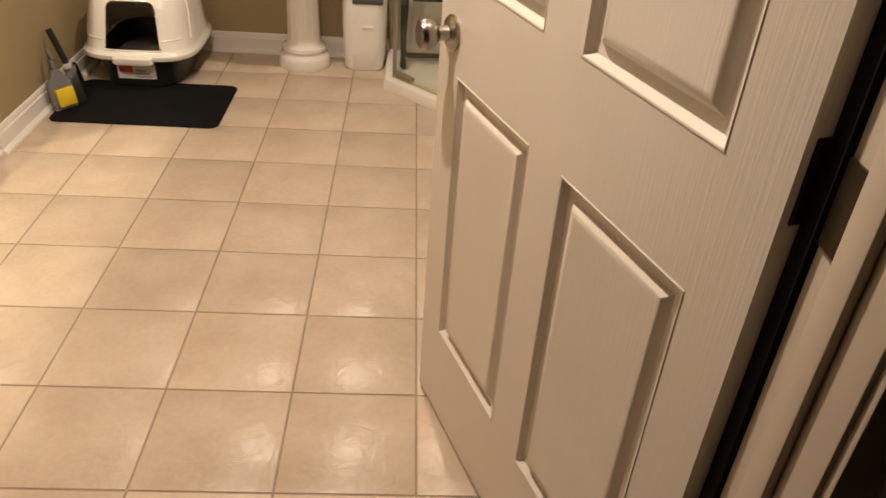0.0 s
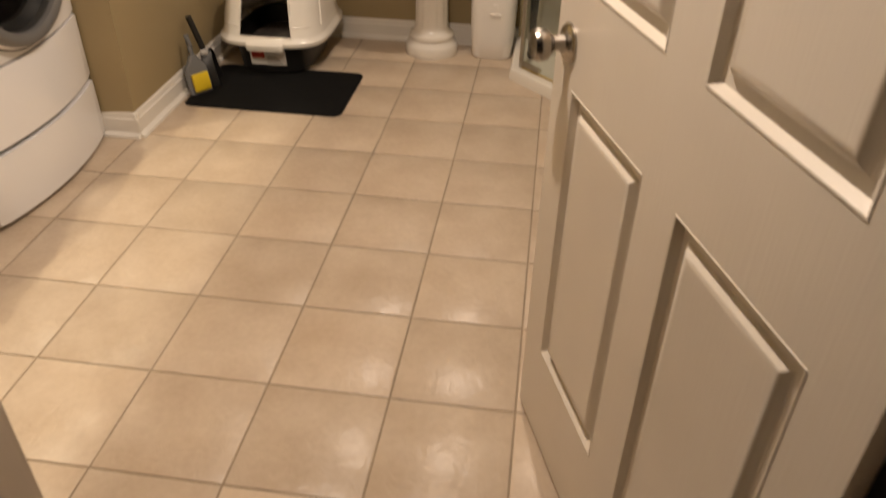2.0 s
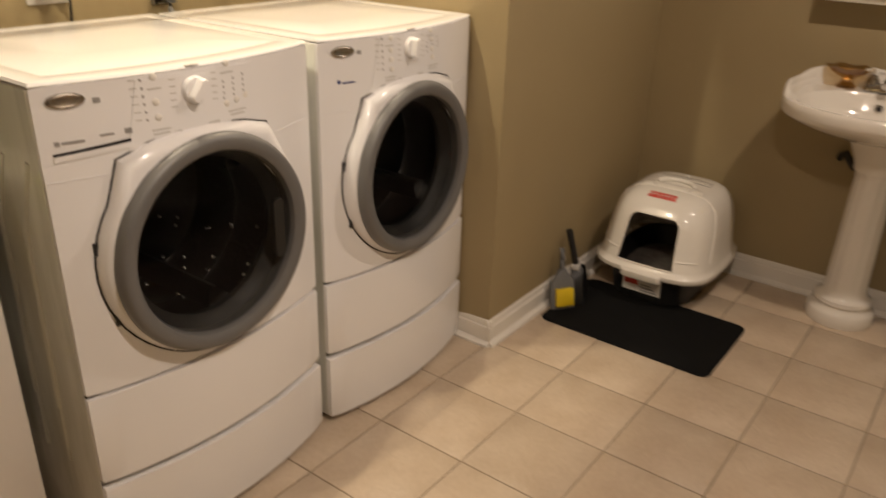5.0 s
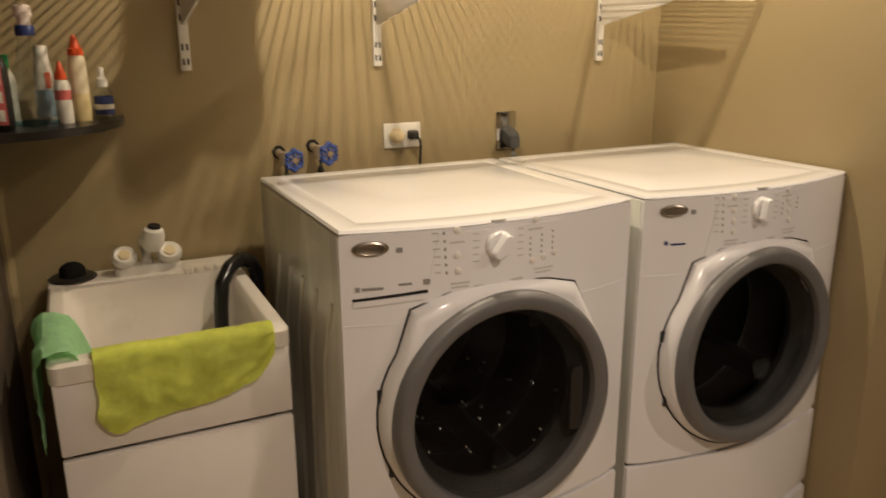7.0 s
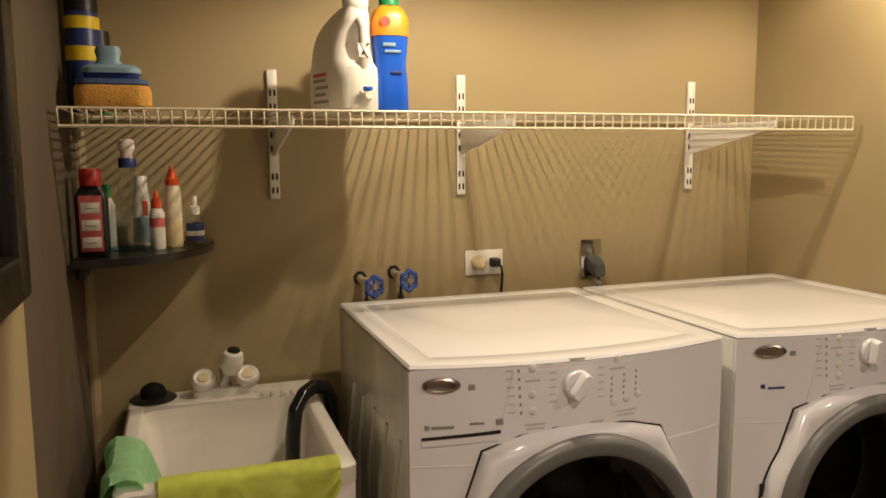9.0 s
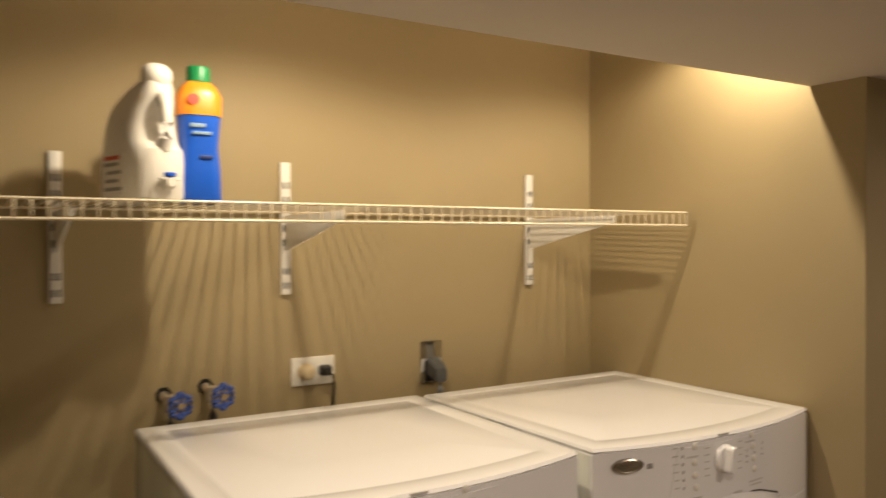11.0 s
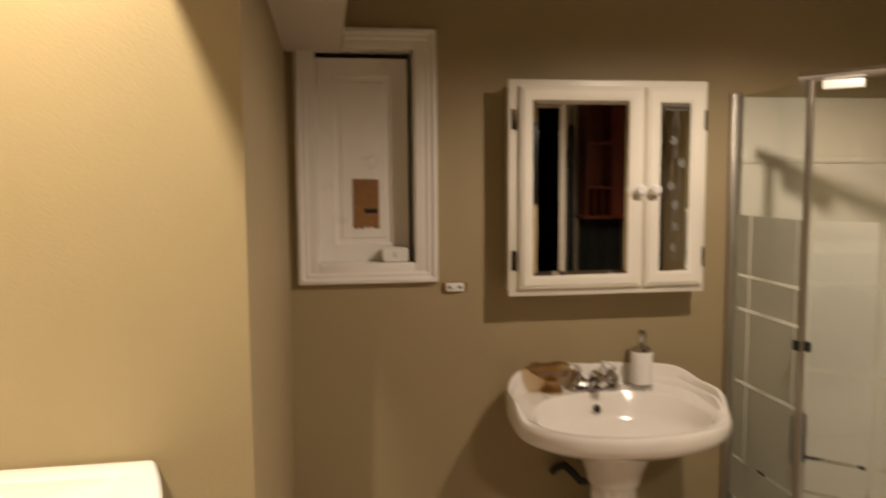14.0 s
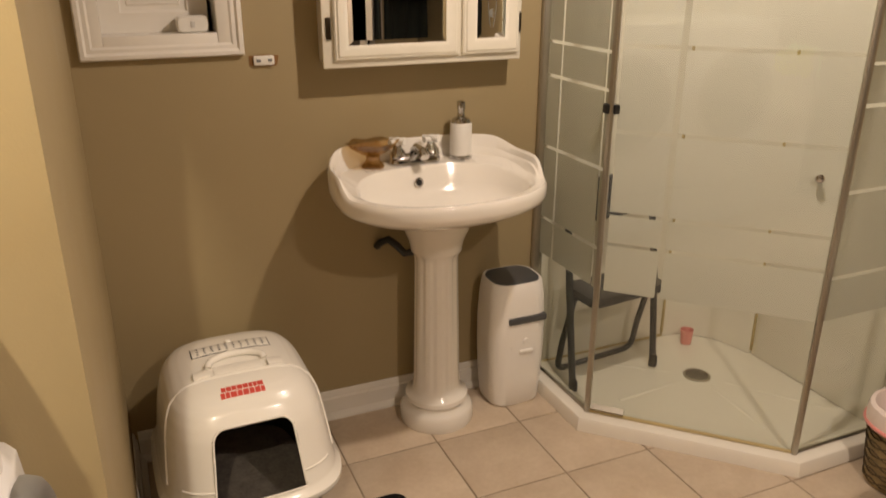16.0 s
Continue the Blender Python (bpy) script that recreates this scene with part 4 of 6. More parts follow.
part("spigot_button", box(0.104, 0.119, -0.010, 0.010, 0.046, 0.055, 0.003), BLUEB, sp)
part("spigot_wing", box(0.102, 0.114, -0.019, 0.019, 0.040, 0.045, 0.002), WHITEP, sp)
def on_flank(name, x0, x1, z0, z1, out, material):
    part(name, box(x0, x1, -0.0583 - out, -0.050, z0, z1), material, jug)
on_flank("label", -0.048, 0.040, 0.012, 0.092, 0.0, LABELW)
for k in range(4):
    on_flank("print", -0.042 + 0.006 * (k % 3), 0.032 - 0.012 * (k % 2), 0.022 + 0.016 * k, 0.029 + 0.016 * k, 0.0006, DARKINK)
on_flank("print_red", -0.040, 0.024, 0.082, 0.090, 0.0006, REDINK)

boost = thing("scent_bottle", pose(-2.09, 1.292, SHZ), "blue bottle with orange shoulder and green cap", "bottle")
def slab_bottle(levels):
    return loft([[(px, py, pz) for px, py, pz in oval(0, 0, z, rx, ry, 32, 3.0)] for z, rx, ry in levels])
part("body", slab_bottle(((0, 0.032, 0.040), (0.008, 0.035, 0.043), (0.07, 0.034, 0.041), (0.11, 0.031, 0.037), (0.16, 0.034, 0.041), (0.19, 0.035, 0.043))), BLUEB, boost)
part("shoulder", slab_bottle(((0.175, 0.0358, 0.0438), (0.215, 0.036, 0.044), (0.235, 0.028, 0.034), (0.245, 0.018, 0.022))), ORANGE, boost)
part("cap", spin(((0, 0.244), (0.023, 0.244), (0.023, 0.272), (0.021, 0.275), (0, 0.275)), 24), GREENC, boost)
for y0, y1, z0, z1, mt in ((-0.024, 0.006, 0.150, 0.158, PALEBLUE), (-0.020, 0.018, 0.136, 0.142, PALEBLUE), (-0.006, 0.020, 0.088, 0.095, NAVY)):
    part("label_bar", box(0.031, 0.0362, y0, y1, z0, z1, 0.001), mt, boost)
part("label_spot", spin(((0, 0), (0.011, 0), (0.011, 0.0015), (0, 0.0015)), 20, Matrix.Translation((0.0352, -0.018, 0.205)) @ AXIS_X), REDINK, boost)

# sponge pile and spray can at the shelf's end
sponge = thing("sponge", pose(-2.10, 0.692, SHZ), "large orange car sponge with a blue scrubbing pad", "sponge")
part("foam", loft([[(x, y, z) for x, y in round_rect(-0.055 + i, 0.055 - i, -0.075 + i, 0.075 - i, 0.03, 6)] for i, z in ((0.006, 0), (0, 0.008), (0, 0.042), (0.004, 0.05))]), SPONGE, sponge)
part("pad", loft([[(x, y, z) for x, y in round_rect(-0.053 + i, 0.053 - i, -0.073 + i, 0.070 - i, 0.03, 6)] for i, z in ((0.003, 0.05), (0, 0.053), (0.002, 0.062))]), DENIM, sponge)
br = thing("scrub_brush", pose(-2.10, 0.69, SHZ + 0.062, 0, 0, 85), "pale blue scrubbing brush with dark bristles", "brush")
part("bristles", loft([[(x, y, z) for x, y in round_rect(-0.055 + i, 0.055 - i, -0.03 + i, 0.03 - i, 0.02, 5)] for i, z in ((0.004, 0), (0, 0.014))]), NAVY, br)
part("base", loft([[(x, y, z) for x, y in round_rect(-0.058 + i, 0.058 - i, -0.033 + i, 0.033 - i, 0.025, 6)] for i, z in ((0, 0.014), (0, 0.024), (0.01, 0.032))]), PALEBLUE, br)
part("grip", loft([[(x, y, z) for x, y, _ in oval(-0.005, 0, 0, rx, ry, 24, 2.6)] for rx, ry, z in ((0.030, 0.018, 0.03), (0.022, 0.014, 0.044), (0.026, 0.017, 0.06), (0.022, 0.014, 0.07))]), PALEBLUE, br)
bottle("spray_can", -2.20, 0.628, SHZ, (("can", ((0, 0), (0.035, 0), (0.036, 0.004), (0.036, 0.205), (0.033, 0.215), (0, 0.215)), NAVY), ("yellow_band", ((0.0365, 0.178), (0.0366, 0.179), (0.0366, 0.203), (0.0365, 0.204)), YELLOW), ("yellow_print", ((0.0364, 0.11), (0.0365, 0.111), (0.0365, 0.140), (0.0364, 0.141)), YELLOW), ("cap", ((0.034, 0.215), (0.034, 0.262), (0.029, 0.270), (0, 0.270)), BLACKP)), "black-capped spray can with yellow and blue print", "spray can")
bottle("spray_can", -2.268, 0.652, SHZ, (("can", ((0, 0), (0.03, 0), (0.03, 0.15), (0, 0.15)), GREENC), ("cap", ((0.027, 0.15), (0.026, 0.185), (0, 0.187)), BLACKP)), "green spray can with a black cap", "spray can")

# ---- small black corner shelf with bottles ----
cs = thing("corner_shelf", pose(XW, 0.596, 1.305), "black painted quarter-round corner shelf", "shelf")
arc = [(0.0, 0.0)] + [(0.31 * math.cos(radians(a)) ** 1.0, 0.295 * math.sin(radians(a))) for a in range(0, 91, 5)]
part("board", prism(arc, 0, 0.018, 0.004), BLACKW, cs)
part("cleat", box(0, 0.02, 0.01, 0.25, -0.02, 0.0, 0.003), BLACKW, cs)
part("cleat", box(0.02, 0.25, 0, 0.02, -0.03, 0.0, 0.003), BLACKW, cs)
CZ = 1.3232
pb = thing("polish_bottle", pose(-2.12, 0.634, CZ, 0, 0, -4), "dark flat bottle with red cap and red label", "bottle")
part("body", loft([[(x, y, z) for x, y in round_rect(-0.020 + i, 0.020 - i, -0.032 + i, 0.032 - i, 0.010, 4)] for i, z in ((0.002, 0), (0, 0.004), (0, 0.128), (0.004, 0.140), (0.010, 0.150), (0.011, 0.156))]), BLACKP, pb)
part("cap", spin(((0, 0.152), (0.022, 0.152), (0.022, 0.186), (0.020, 0.189), (0, 0.189)), 28), REDC, pb)
part("label", box(0.019, 0.0206, -0.023, 0.023, 0.012, 0.132, 0.0006), LABELR, pb, "red and white label")
for k in range(3):
    part("label_patch", box(0.0203, 0.0211, -0.019, 0.019, 0.020 + 0.037 * k, 0.043 + 0.037 * k, 0.0003), LABELW, pb)
    part("print", box(0.0207, 0.0214, -0.011, 0.009, 0.029 + 0.037 * k, 0.032 + 0.037 * k, 0.0003), DARKINK, pb)
bottle("pump_bottle", -2.235, 0.652, CZ, (("body", ((0, 0), (0.02, 0), (0.021, 0.1), (0.012, 0.12), (0, 0.12)), LABELW), ("cap", ((0.012, 0.118), (0.012, 0.15), (0, 0.15)), GREENC)), "white tube with green print behind others", "bottle")
bottle("soap_bottle", -2.175, 0.706, CZ, (("body", ((0, 0), (0.043, 0), (0.046, 0.006), (0.046, 0.055), (0.043, 0.085), (0.034, 0.118), (0.020, 0.158), (0.017, 0.170), (0.017, 0.190), (0, 0.190)), BOTTLEP), ("soap", ((0, 0.003), (0.042, 0.003), (0.0445, 0.007), (0.0445, 0.010), (0, 0.010)), SOAP), ("collar", ((0.0185, 0.189), (0.019, 0.191), (0.019, 0.207), (0.017, 0.210), (0, 0.210)), NAVY), ("cap", ((0.012, 0.210), (0.013, 0.224), (0.018, 0.230), (0.017, 0.248), (0.012, 0.252), (0, 0.253)), BAG)), "clear bottle of blue soap with a blue collar", sx=0.85)
pt = thing("paste_tube", pose(-2.262, 0.728, CZ), "white tube with blue and orange print", "tube")
part("body", loft([oval(0, 0, z, rx, ry, 24, 2.4) for rx, ry, z in ((0.013, 0.022, 0), (0.015, 0.023, 0.01), (0.017, 0.021, 0.09), (0.015, 0.016, 0.135))]), LABELW, pt)
part("cap", spin(((0, 0.135), (0.0145, 0.135), (0.014, 0.165), (0.012, 0.168), (0, 0.168)), 20), WHITEP, pt)
part("blue_print", loft([oval(0, 0, z, rx, ry, 24, 2.4) for rx, ry, z in ((0.0152, 0.0232, 0.012), (0.0164, 0.0226, 0.045), (0.0172, 0.0218, 0.072))]), PALEBLUE, pt)
part("orange_print", box(0.0150, 0.0182, 0.002, 0.014, 0.075, 0.110, 0.001), TIPC, pt)
bottle("glue_bottle", -2.205, 0.762, CZ, (("body", ((0, 0), (0.0165, 0), (0.0175, 0.004), (0.0175, 0.082), (0.013, 0.094), (0, 0.095)), LABELW), ("red_print", ((0.0176, 0.052), (0.0177, 0.053), (0.0177, 0.072), (0.0176, 0.073)), LABELR), ("tip", ((0.0125, 0.096), (0.012, 0.106), (0.006, 0.125), (0.003, 0.135), (0, 0.135)), TIPC)), "small white glue bottle with orange tip")
bottle("glue_bottle", -2.24, 0.798, CZ, (("body", ((0, 0), (0.019, 0), (0.020, 0.005), (0.0205, 0.05), (0.0205, 0.062), (0, 0.062)), GLUE), ("upper", ((0.0205, 0.0622), (0.0190, 0.135), (0.014, 0.148), (0, 0.148)), PALEGLUE), ("collar", ((0.0165, 0.146), (0.0165, 0.160), (0.013, 0.162), (0, 0.162)), TIPC), ("tip", ((0.012, 0.162), (0.007, 0.182), (0.004, 0.190), (0, 0.191)), TIPC)), "tall cream glue bottle with orange tip")
bottle("dropper_bottle", -2.255, 0.846, CZ, (("body", ((0, 0), (0.020, 0), (0.021, 0.004), (0.021, 0.06), (0.012, 0.076), (0, 0.076)), BOTTLEP), ("blue_band", ((0.0212, 0.012), (0.0213, 0.013), (0.0213, 0.022), (0.0212, 0.023)), NAVY), ("label", ((0.0212, 0.024), (0.0213, 0.025), (0.0213, 0.034), (0.0212, 0.035)), LABELW), ("blue_print", ((0.0212, 0.036), (0.0213, 0.037), (0.0213, 0.052), (0.0212, 0.053)), NAVY), ("tip", ((0.012, 0.074), (0.012, 0.092), (0.007, 0.096), (0.006, 0.118), (0, 0.119)), WHITEP)), "small clear bottle with blue label and white tip")

# ---- outlets and valves ----
op = thing("wall_outlet", pose(XW, 1.634, 1.228), "white sideways outlet plate with a night light and plug", "outlet")
part("plate", box(0, 0.006, -0.058, 0.058, -0.036, 0.036, 0.003), WHITEP, op)
part("night_light", spin(((0, 0), (0.021, 0), (0.022, 0.006), (0.018, 0.02), (0.01, 0.026), (0, 0.026)), 24, Matrix.Translation((0.006, -0.02, 0.0)) @ AXIS_X), IVORY, op, "ivory round plug-in night light")
part("plug", loft([[(0.006 + a, 0.030 + c * s, d * s) for c, d in round_rect(-0.015, 0.015, -0.013, 0.013, 0.006, 4)] for a, s in ((0, 1), (0.018, 0.95), (0.03, 0.6))]), BLACKP, op, "black plug")
part("cord", tube([(0.034, 0.030, 0.0), (0.045, 0.036, -0.008), (0.044, 0.040, -0.03), (0.03, 0.042, -0.10), (0.025, 0.042, -0.22)], 0.004, 8), BLACKP, op)
op = thing("dryer_outlet", pose(XW, 1.982, 1.222), "metal outlet plate with a grey dryer plug", "outlet")
part("plate", box(0, 0.005, -0.034, 0.034, -0.058, 0.058, 0.003), CHROME, op)
part("socket", box(0.005, 0.008, -0.022, 0.022, -0.052, 0.005, 0.003), BLACKP, op)
part("plug", loft([[(0.008 + a, 0.004 + c * s, -0.012 + d * s - a * 0.4) for c, d in round_rect(-0.022, 0.022, -0.026, 0.024, 0.012, 5)] for a, s in ((0, 1), (0.03, 1), (0.045, 0.75))]), GREYP, op, "dark grey moulded plug")
part("cord", tube([(0.04, 0.004, -0.03), (0.045, 0.004, -0.07), (0.03, 0.004, -0.2)], 0.009, 8), MIDGREY, op)


def valve(y, z):
    ob = thing("water_valve", pose(XW, y, z), "blue wheel water valve on a pipe stub", "valve", "washer valves")
    part("wall_hole", spin(((0, 0.0), (0.018, 0.0), (0.019, 0.002), (0, 0.002)), 7, Matrix.Translation((0, -0.006, 0.012)) @ AXIS_X), DARKGAP, ob)
    bm = tube([(0, -0.006, 0.01), (0.04, -0.003, 0.004), (0.055, 0, 0)], 0.011, 12)
    spin(((0, -0.018), (0.016, -0.018), (0.017, 0.0), (0.016, 0.018), (0, 0.018)), 12, Matrix.Translation((0.05, 0, 0)), bm)
    tube([(0.05, 0, 0), (0.09, 0.014, 0.0)], 0.006, 8, bm)
    part("stub", bm, PIPE, ob, "pale metal pipe stub")
    wm = Matrix.Translation((0.088, 0.013, 0)) @ Matrix.Rotation(radians(18), 4, "Z") @ AXIS_X
    ring = [wm @ Vector(((0.025 + 0.003 * math.cos(6 * a)) * math.cos(a), (0.025 + 0.003 * math.cos(6 * a)) * math.sin(a), 0)) for a in (2 * math.pi * k / 36 for k in range(36))]
    bm = tube(ring, 0.0055, 8, closed=True)
    for k in range(3):
        a = math.pi * k / 3
        tube([wm @ Vector((0.024 * math.cos(a), 0.024 * math.sin(a), 0)), wm @ Vector((-0.024 * math.cos(a), -0.024 * math.sin(a), 0))], 0.004, 6, bm)
    wheel = part("wheel", bm, BLUEW, ob, "blue painted wheel")
    part("nut", spin(((0, 0), (0.008, 0), (0.008, 0.006), (0, 0.006)), 8, wm), BRASS, wheel)
    part("hose", tube([(0.05, 0, -0.01), (0.052, 0, -0.05), (0.045, 0, -0.3)], 0.010, 8), GREYP, ob)
    return ob


valve(1.276, 1.192)
valve(1.371, 1.203)

# ---- black framed mirror on the south wall ----
wm = thing("wall_mirror", pose(-1.0, 0.6, 1.36), "black moulded frame mirror on the wall", "mirror")
for x0, x1, z0, z1 in ((-0.42, -0.36, 0, 0.56), (0.36, 0.42, 0, 0.56), (-0.36, 0.36, 0, 0.06), (-0.36, 0.36, 0.50, 0.56)):
    bm = box(x0, x1, 0.0, 0.026, z0, z1, 0.006)
    part("frame_bar", bm, BLACKW, wm)
part("glass", box(-0.36, 0.36, 0.004, 0.008, 0.06, 0.50), MIRROR, wm)

# ---- north wall: niche ----
niche = thing("window_1", pose(0, YN, 0), "white framed wall niche with a panel inside", "window", kind="structure")
FX0, FX1, FZ0, FZ1 = -1.463, -1.040, 1.230, 1.992
for name, x0, x1, z0, z1 in (("casing", FX0, NX0 + 0.004, FZ0, FZ1), ("casing", NX1 - 0.004, FX1, FZ0, FZ1), ("casing", NX0 + 0.004, NX1 - 0.004, FZ0, NZ0 + 0.004), ("casing", NX0 + 0.004, NX1 - 0.004, NZ1 - 0.004, FZ1)):
    bm = box(x0, x1, -0.014, 0.0, z0, z1, 0.003)
    part(name, bm, TRIM, niche)
bm = bmesh.new()
loft([[(x, -d, z) for x, z in ((FX0 + g, FZ0 + g), (FX1 - g, FZ0 + g), (FX1 - g, FZ1 - g), (FX0 + g, FZ1 - g))] for g, d in ((0.002, 0.0138), (0.004, 0.021), (0.014, 0.023), (0.020, 0.0165), (0.030, 0.018), (0.036, 0.0138))], bm=bm, cap0=False, cap1=False)
part("moulding", bm, TRIM, niche)
for x0, x1, z0, z1 in ((NX0, NX0 + 0.004, NZ0, NZ1), (NX1 - 0.004, NX1, NZ0, NZ1), (NX0, NX1, NZ0, NZ0 + 0.004), (NX0, NX1, NZ1 - 0.004, NZ1)):
    part("reveal", box(x0, x1, 0.001, 0.20, z0, z1), TRIM, niche)
bm = loft([[(x, d, z) for x, z in ((NX0 + 0.0045 + g, NZ0 + 0.0045 + g), (NX1 - 0.016 - g, NZ0 + 0.0045 + g), (NX1 - 0.016 - g, NZ1 - 0.022 - g), (NX0 + 0.0045 + g, NZ1 - 0.022 - g))] for g, d in ((0, 0.09), (0, 0.062), (0.052, 0.060), (0.058, 0.068), (0.070, 0.070), (0.074, 0.066), (0.076, 0.068))])
part("panel", bm, TRIM, niche, "white moulded panel")
paper = []
for k in range(24):
    paper.append((-1.293 + 0.08 * k / 23, 1.396 + 0.010 * noise.noise((k * 1.7, 1.3, 0))))
for k in range(24):
    paper.append((-1.213 - 0.080 * k / 23, 1.547 + 0.008 * noise.noise((k * 1.6, 4.2, 0))))
bm = prism([(x, z) for x, z in paper], 0, 0.0012, m=Matrix.Translation((0, 0.0668, 0)) @ Matrix(((1, 0, 0, 0), (0, 0, -1, 0), (0, 1, 0, 0), (0, 0, 0, 1))))
part("paper_patch", bm, BROWNP, niche, "torn brown paper patch")
part("slot", box(-1.258, -1.218, 0.0645, 0.0658, 1.441, 1.455), BLACKP, niche)
part("print", tube([(-1.268, 0.0675, 1.606), (-1.245, 0.0672, 1.612), (-1.222, 0.0672, 1.622), (-1.215, 0.0672, 1.605), (-1.225, 0.0672, 1.585), (-1.238, 0.0672, 1.58)], 0.0015, 5), PALEINK, niche)
part("tape", box(-1.245, -1.218, 0.0668, 0.0676, 1.575, 1.615, 0.0002), WHITEP, niche)
sb = thing("sensor_box", pose(-1.168, YN + 0.028, NZ0 + 0.0042), "small white plastic box on the niche sill", "sensor")
part("case", loft([[(x, y, z) for x, z in round_rect(-0.042 + i, 0.042 - i, 0.0 + i, 0.044 - i, 0.012, 5)] for i, y in ((0.004, -0.018), (0, -0.012), (0, 0.02))]), WHITEP, sb)
part("button", box(-0.006, 0.004, -0.0195, -0.0175, 0.014, 0.030, 0.002), PALEINK, sb)

sw = thing("outlet", pose(-0.987, YN, 1.212), "bare white outlet in a rough wall cutout", "outlet")
part("cutout", prism([(-0.040, -0.014), (0.036, -0.016), (0.042, 0.012), (0.0, 0.016), (-0.042, 0.013)], 0, 0.003, m=Matrix(((1, 0, 0, 0), (0, 0, -1, 0), (0, 1, 0, 0), (0, 0, 0, 1)))), BROWNP, sw)
part("body", box(-0.030, 0.028, -0.012, -0.002, -0.013, 0.013, 0.003), WHITEP, sw)
for x in (-0.017, 0.015):
    part("socket", box(x - 0.006, x + 0.006, -0.0128, -0.0115, -0.004, 0.004), MIDGREY, sw)

# ---- medicine cabinet ----
mc = thing("medicine_cabinet", pose(-0.525, YN, 1.19), "cream wooden mirror cabinet with two doors", "cabinet")
CW, CH = 0.3135, 0.648
bm = box(-CW + 0.012, CW - 0.012, -0.085, 0, 0.012, CH - 0.012, 0.002)
part("body", bm, CREAM, mc)
bm = box(-CW, CW, -0.092, -0.082, 0, CH, 0.004)
part("face_frame", bm, CREAM, mc)


def mirror_door(x0, x1, z0, z1, rail):
    d = part("door", loft([[(x, -y, z) for x, z in ((x0 + g, z0 + g), (x1 - g, z0 + g), (x1 - g, z1 - g), (x0 + g, z1 - g))] for g, y in ((0.0, 0.092), (0.0, 0.102), (0.004, 0.106), (0.008, 0.106), (0.012, 0.110), (rail - 0.012, 0.110), (rail - 0.006, 0.106), (rail, 0.1035))], cap0=False, cap1=False), CREAM, mc)
    pane = part("mirror", loft([[(x, -y, z) for x, z in ((x0 + rail - 0.001 + g, z0 + rail - 0.001 + g), (x1 - rail + 0.001 - g, z0 + rail - 0.001 + g), (x1 - rail + 0.001 - g, z1 - rail + 0.001 - g), (x0 + rail - 0.001 + g, z1 - rail + 0.001 - g))] for g, y in ((0, 0.1035), (0.013, 0.1050))], cap0=False), MIRROR, d)
    # the pane sits a touch skew in its rebate
    for v in pane.data.vertices:
        v.co.y += 0.0052 * (v.co.x - (x0 + x1) / 2)
    for face in pane.data.polygons:
        face.use_smooth = False
    return d


left = mirror_door(-0.282, 0.100, 0.022, 0.628, 0.042)
right = mirror_door(0.112, 0.300, 0.022, 0.628, 0.047)
for d, x in ((left, 0.088), (right, 0.136)):
    part("knob", spin(((0, 0), (0.008, 0), (0.008, 0.008), (0.016, 0.014), (0.017, 0.022), (0.010, 0.029), (0, 0.030)), 20, Matrix.Translation((x + 0.0, -0.109, 0.318)) @ Matrix.Rotation(radians(90), 4, "X")), WHITEP, d, "white round knob")
for d, x in ((left, -0.296), (right, 0.304)):
    for z in (0.11, 0.53):
        part("hinge", box(x - 0.007, x + 0.007, -0.098, -0.090, z - 0.03, z + 0.03, 0.002), BRONZE, d, "dark bronze hinge")
bm = bmesh.new()


def vine(z, side):
    return Vector((0.206 + side * 0.013 * math.sin((z - 0.08) * 17) * (1.0 if z < 0.5 else max(0.0, (0.56 - z) / 0.06)), -0.1056, z))


for side in (-1, 1):
    tube([vine(z, side) for z in np.linspace(0.10, 0.555, 46)], 0.0011, 5, bm)
rnd = random.Random(4)
for k, z in enumerate((0.14, 0.205, 0.27, 0.33, 0.40, 0.465)):
    c = vine(z, 1 if k % 2 else -1)
    petals = 7 if k in (2, 3) else 3
    for j in range(petals):
        a = 2 * math.pi * j / petals + 0.4 * k if petals > 3 else radians(50 + 40 * j) * (1 if k % 2 else -1) + 1.57
        r = (0.016 if petals > 3 else 0.024) * rnd.uniform(0.85, 1.1)
        e = c + Vector((math.cos(a) * r, 0, math.sin(a) * r))
        w = Vector((-math.sin(a), 0, math.cos(a))) * 0.0045
        bm.faces.new([bm.verts.new(v) for v in (c, c.lerp(e, 0.45) - w, e, c.lerp(e, 0.45) + w)])
for k in range(5):
    tube([(0.174 + 0.016 * k + 0.0075 * math.cos(a), -0.1056, 0.566 + 0.0085 * math.sin(a)) for a in np.linspace(0, 2 * math.pi, 13)[:-1]], 0.0012, 5, bm, closed=True)
tube([(0.160, -0.1056, 0.577), (0.252, -0.1056, 0.577)], 0.0012, 5, bm)
tagged(part("etching", bm, ETCH, right, "etched flower pattern"), kind="stuff")

# ---- pedestal basin ----
BX, BY = -0.548, 3.572
sink = thing("pedestal_sink", pose(BX, BY, 0), "white porcelain pedestal basin with a fluted column", "sink")
RW, RD = 0.320, 0.252
def lift(y, h):
    """Height of the scalloped wing: low at the front, two waves up to the back."""
    a = max(0.0, min(1.0, (y + 0.085) / 0.085))
    b = max(0.0, min(1.0, (y - 0.09) / 0.11))
    return h * (0.62 * a * a * (3 - 2 * a) + 0.38 * b * b * (3 - 2 * b))


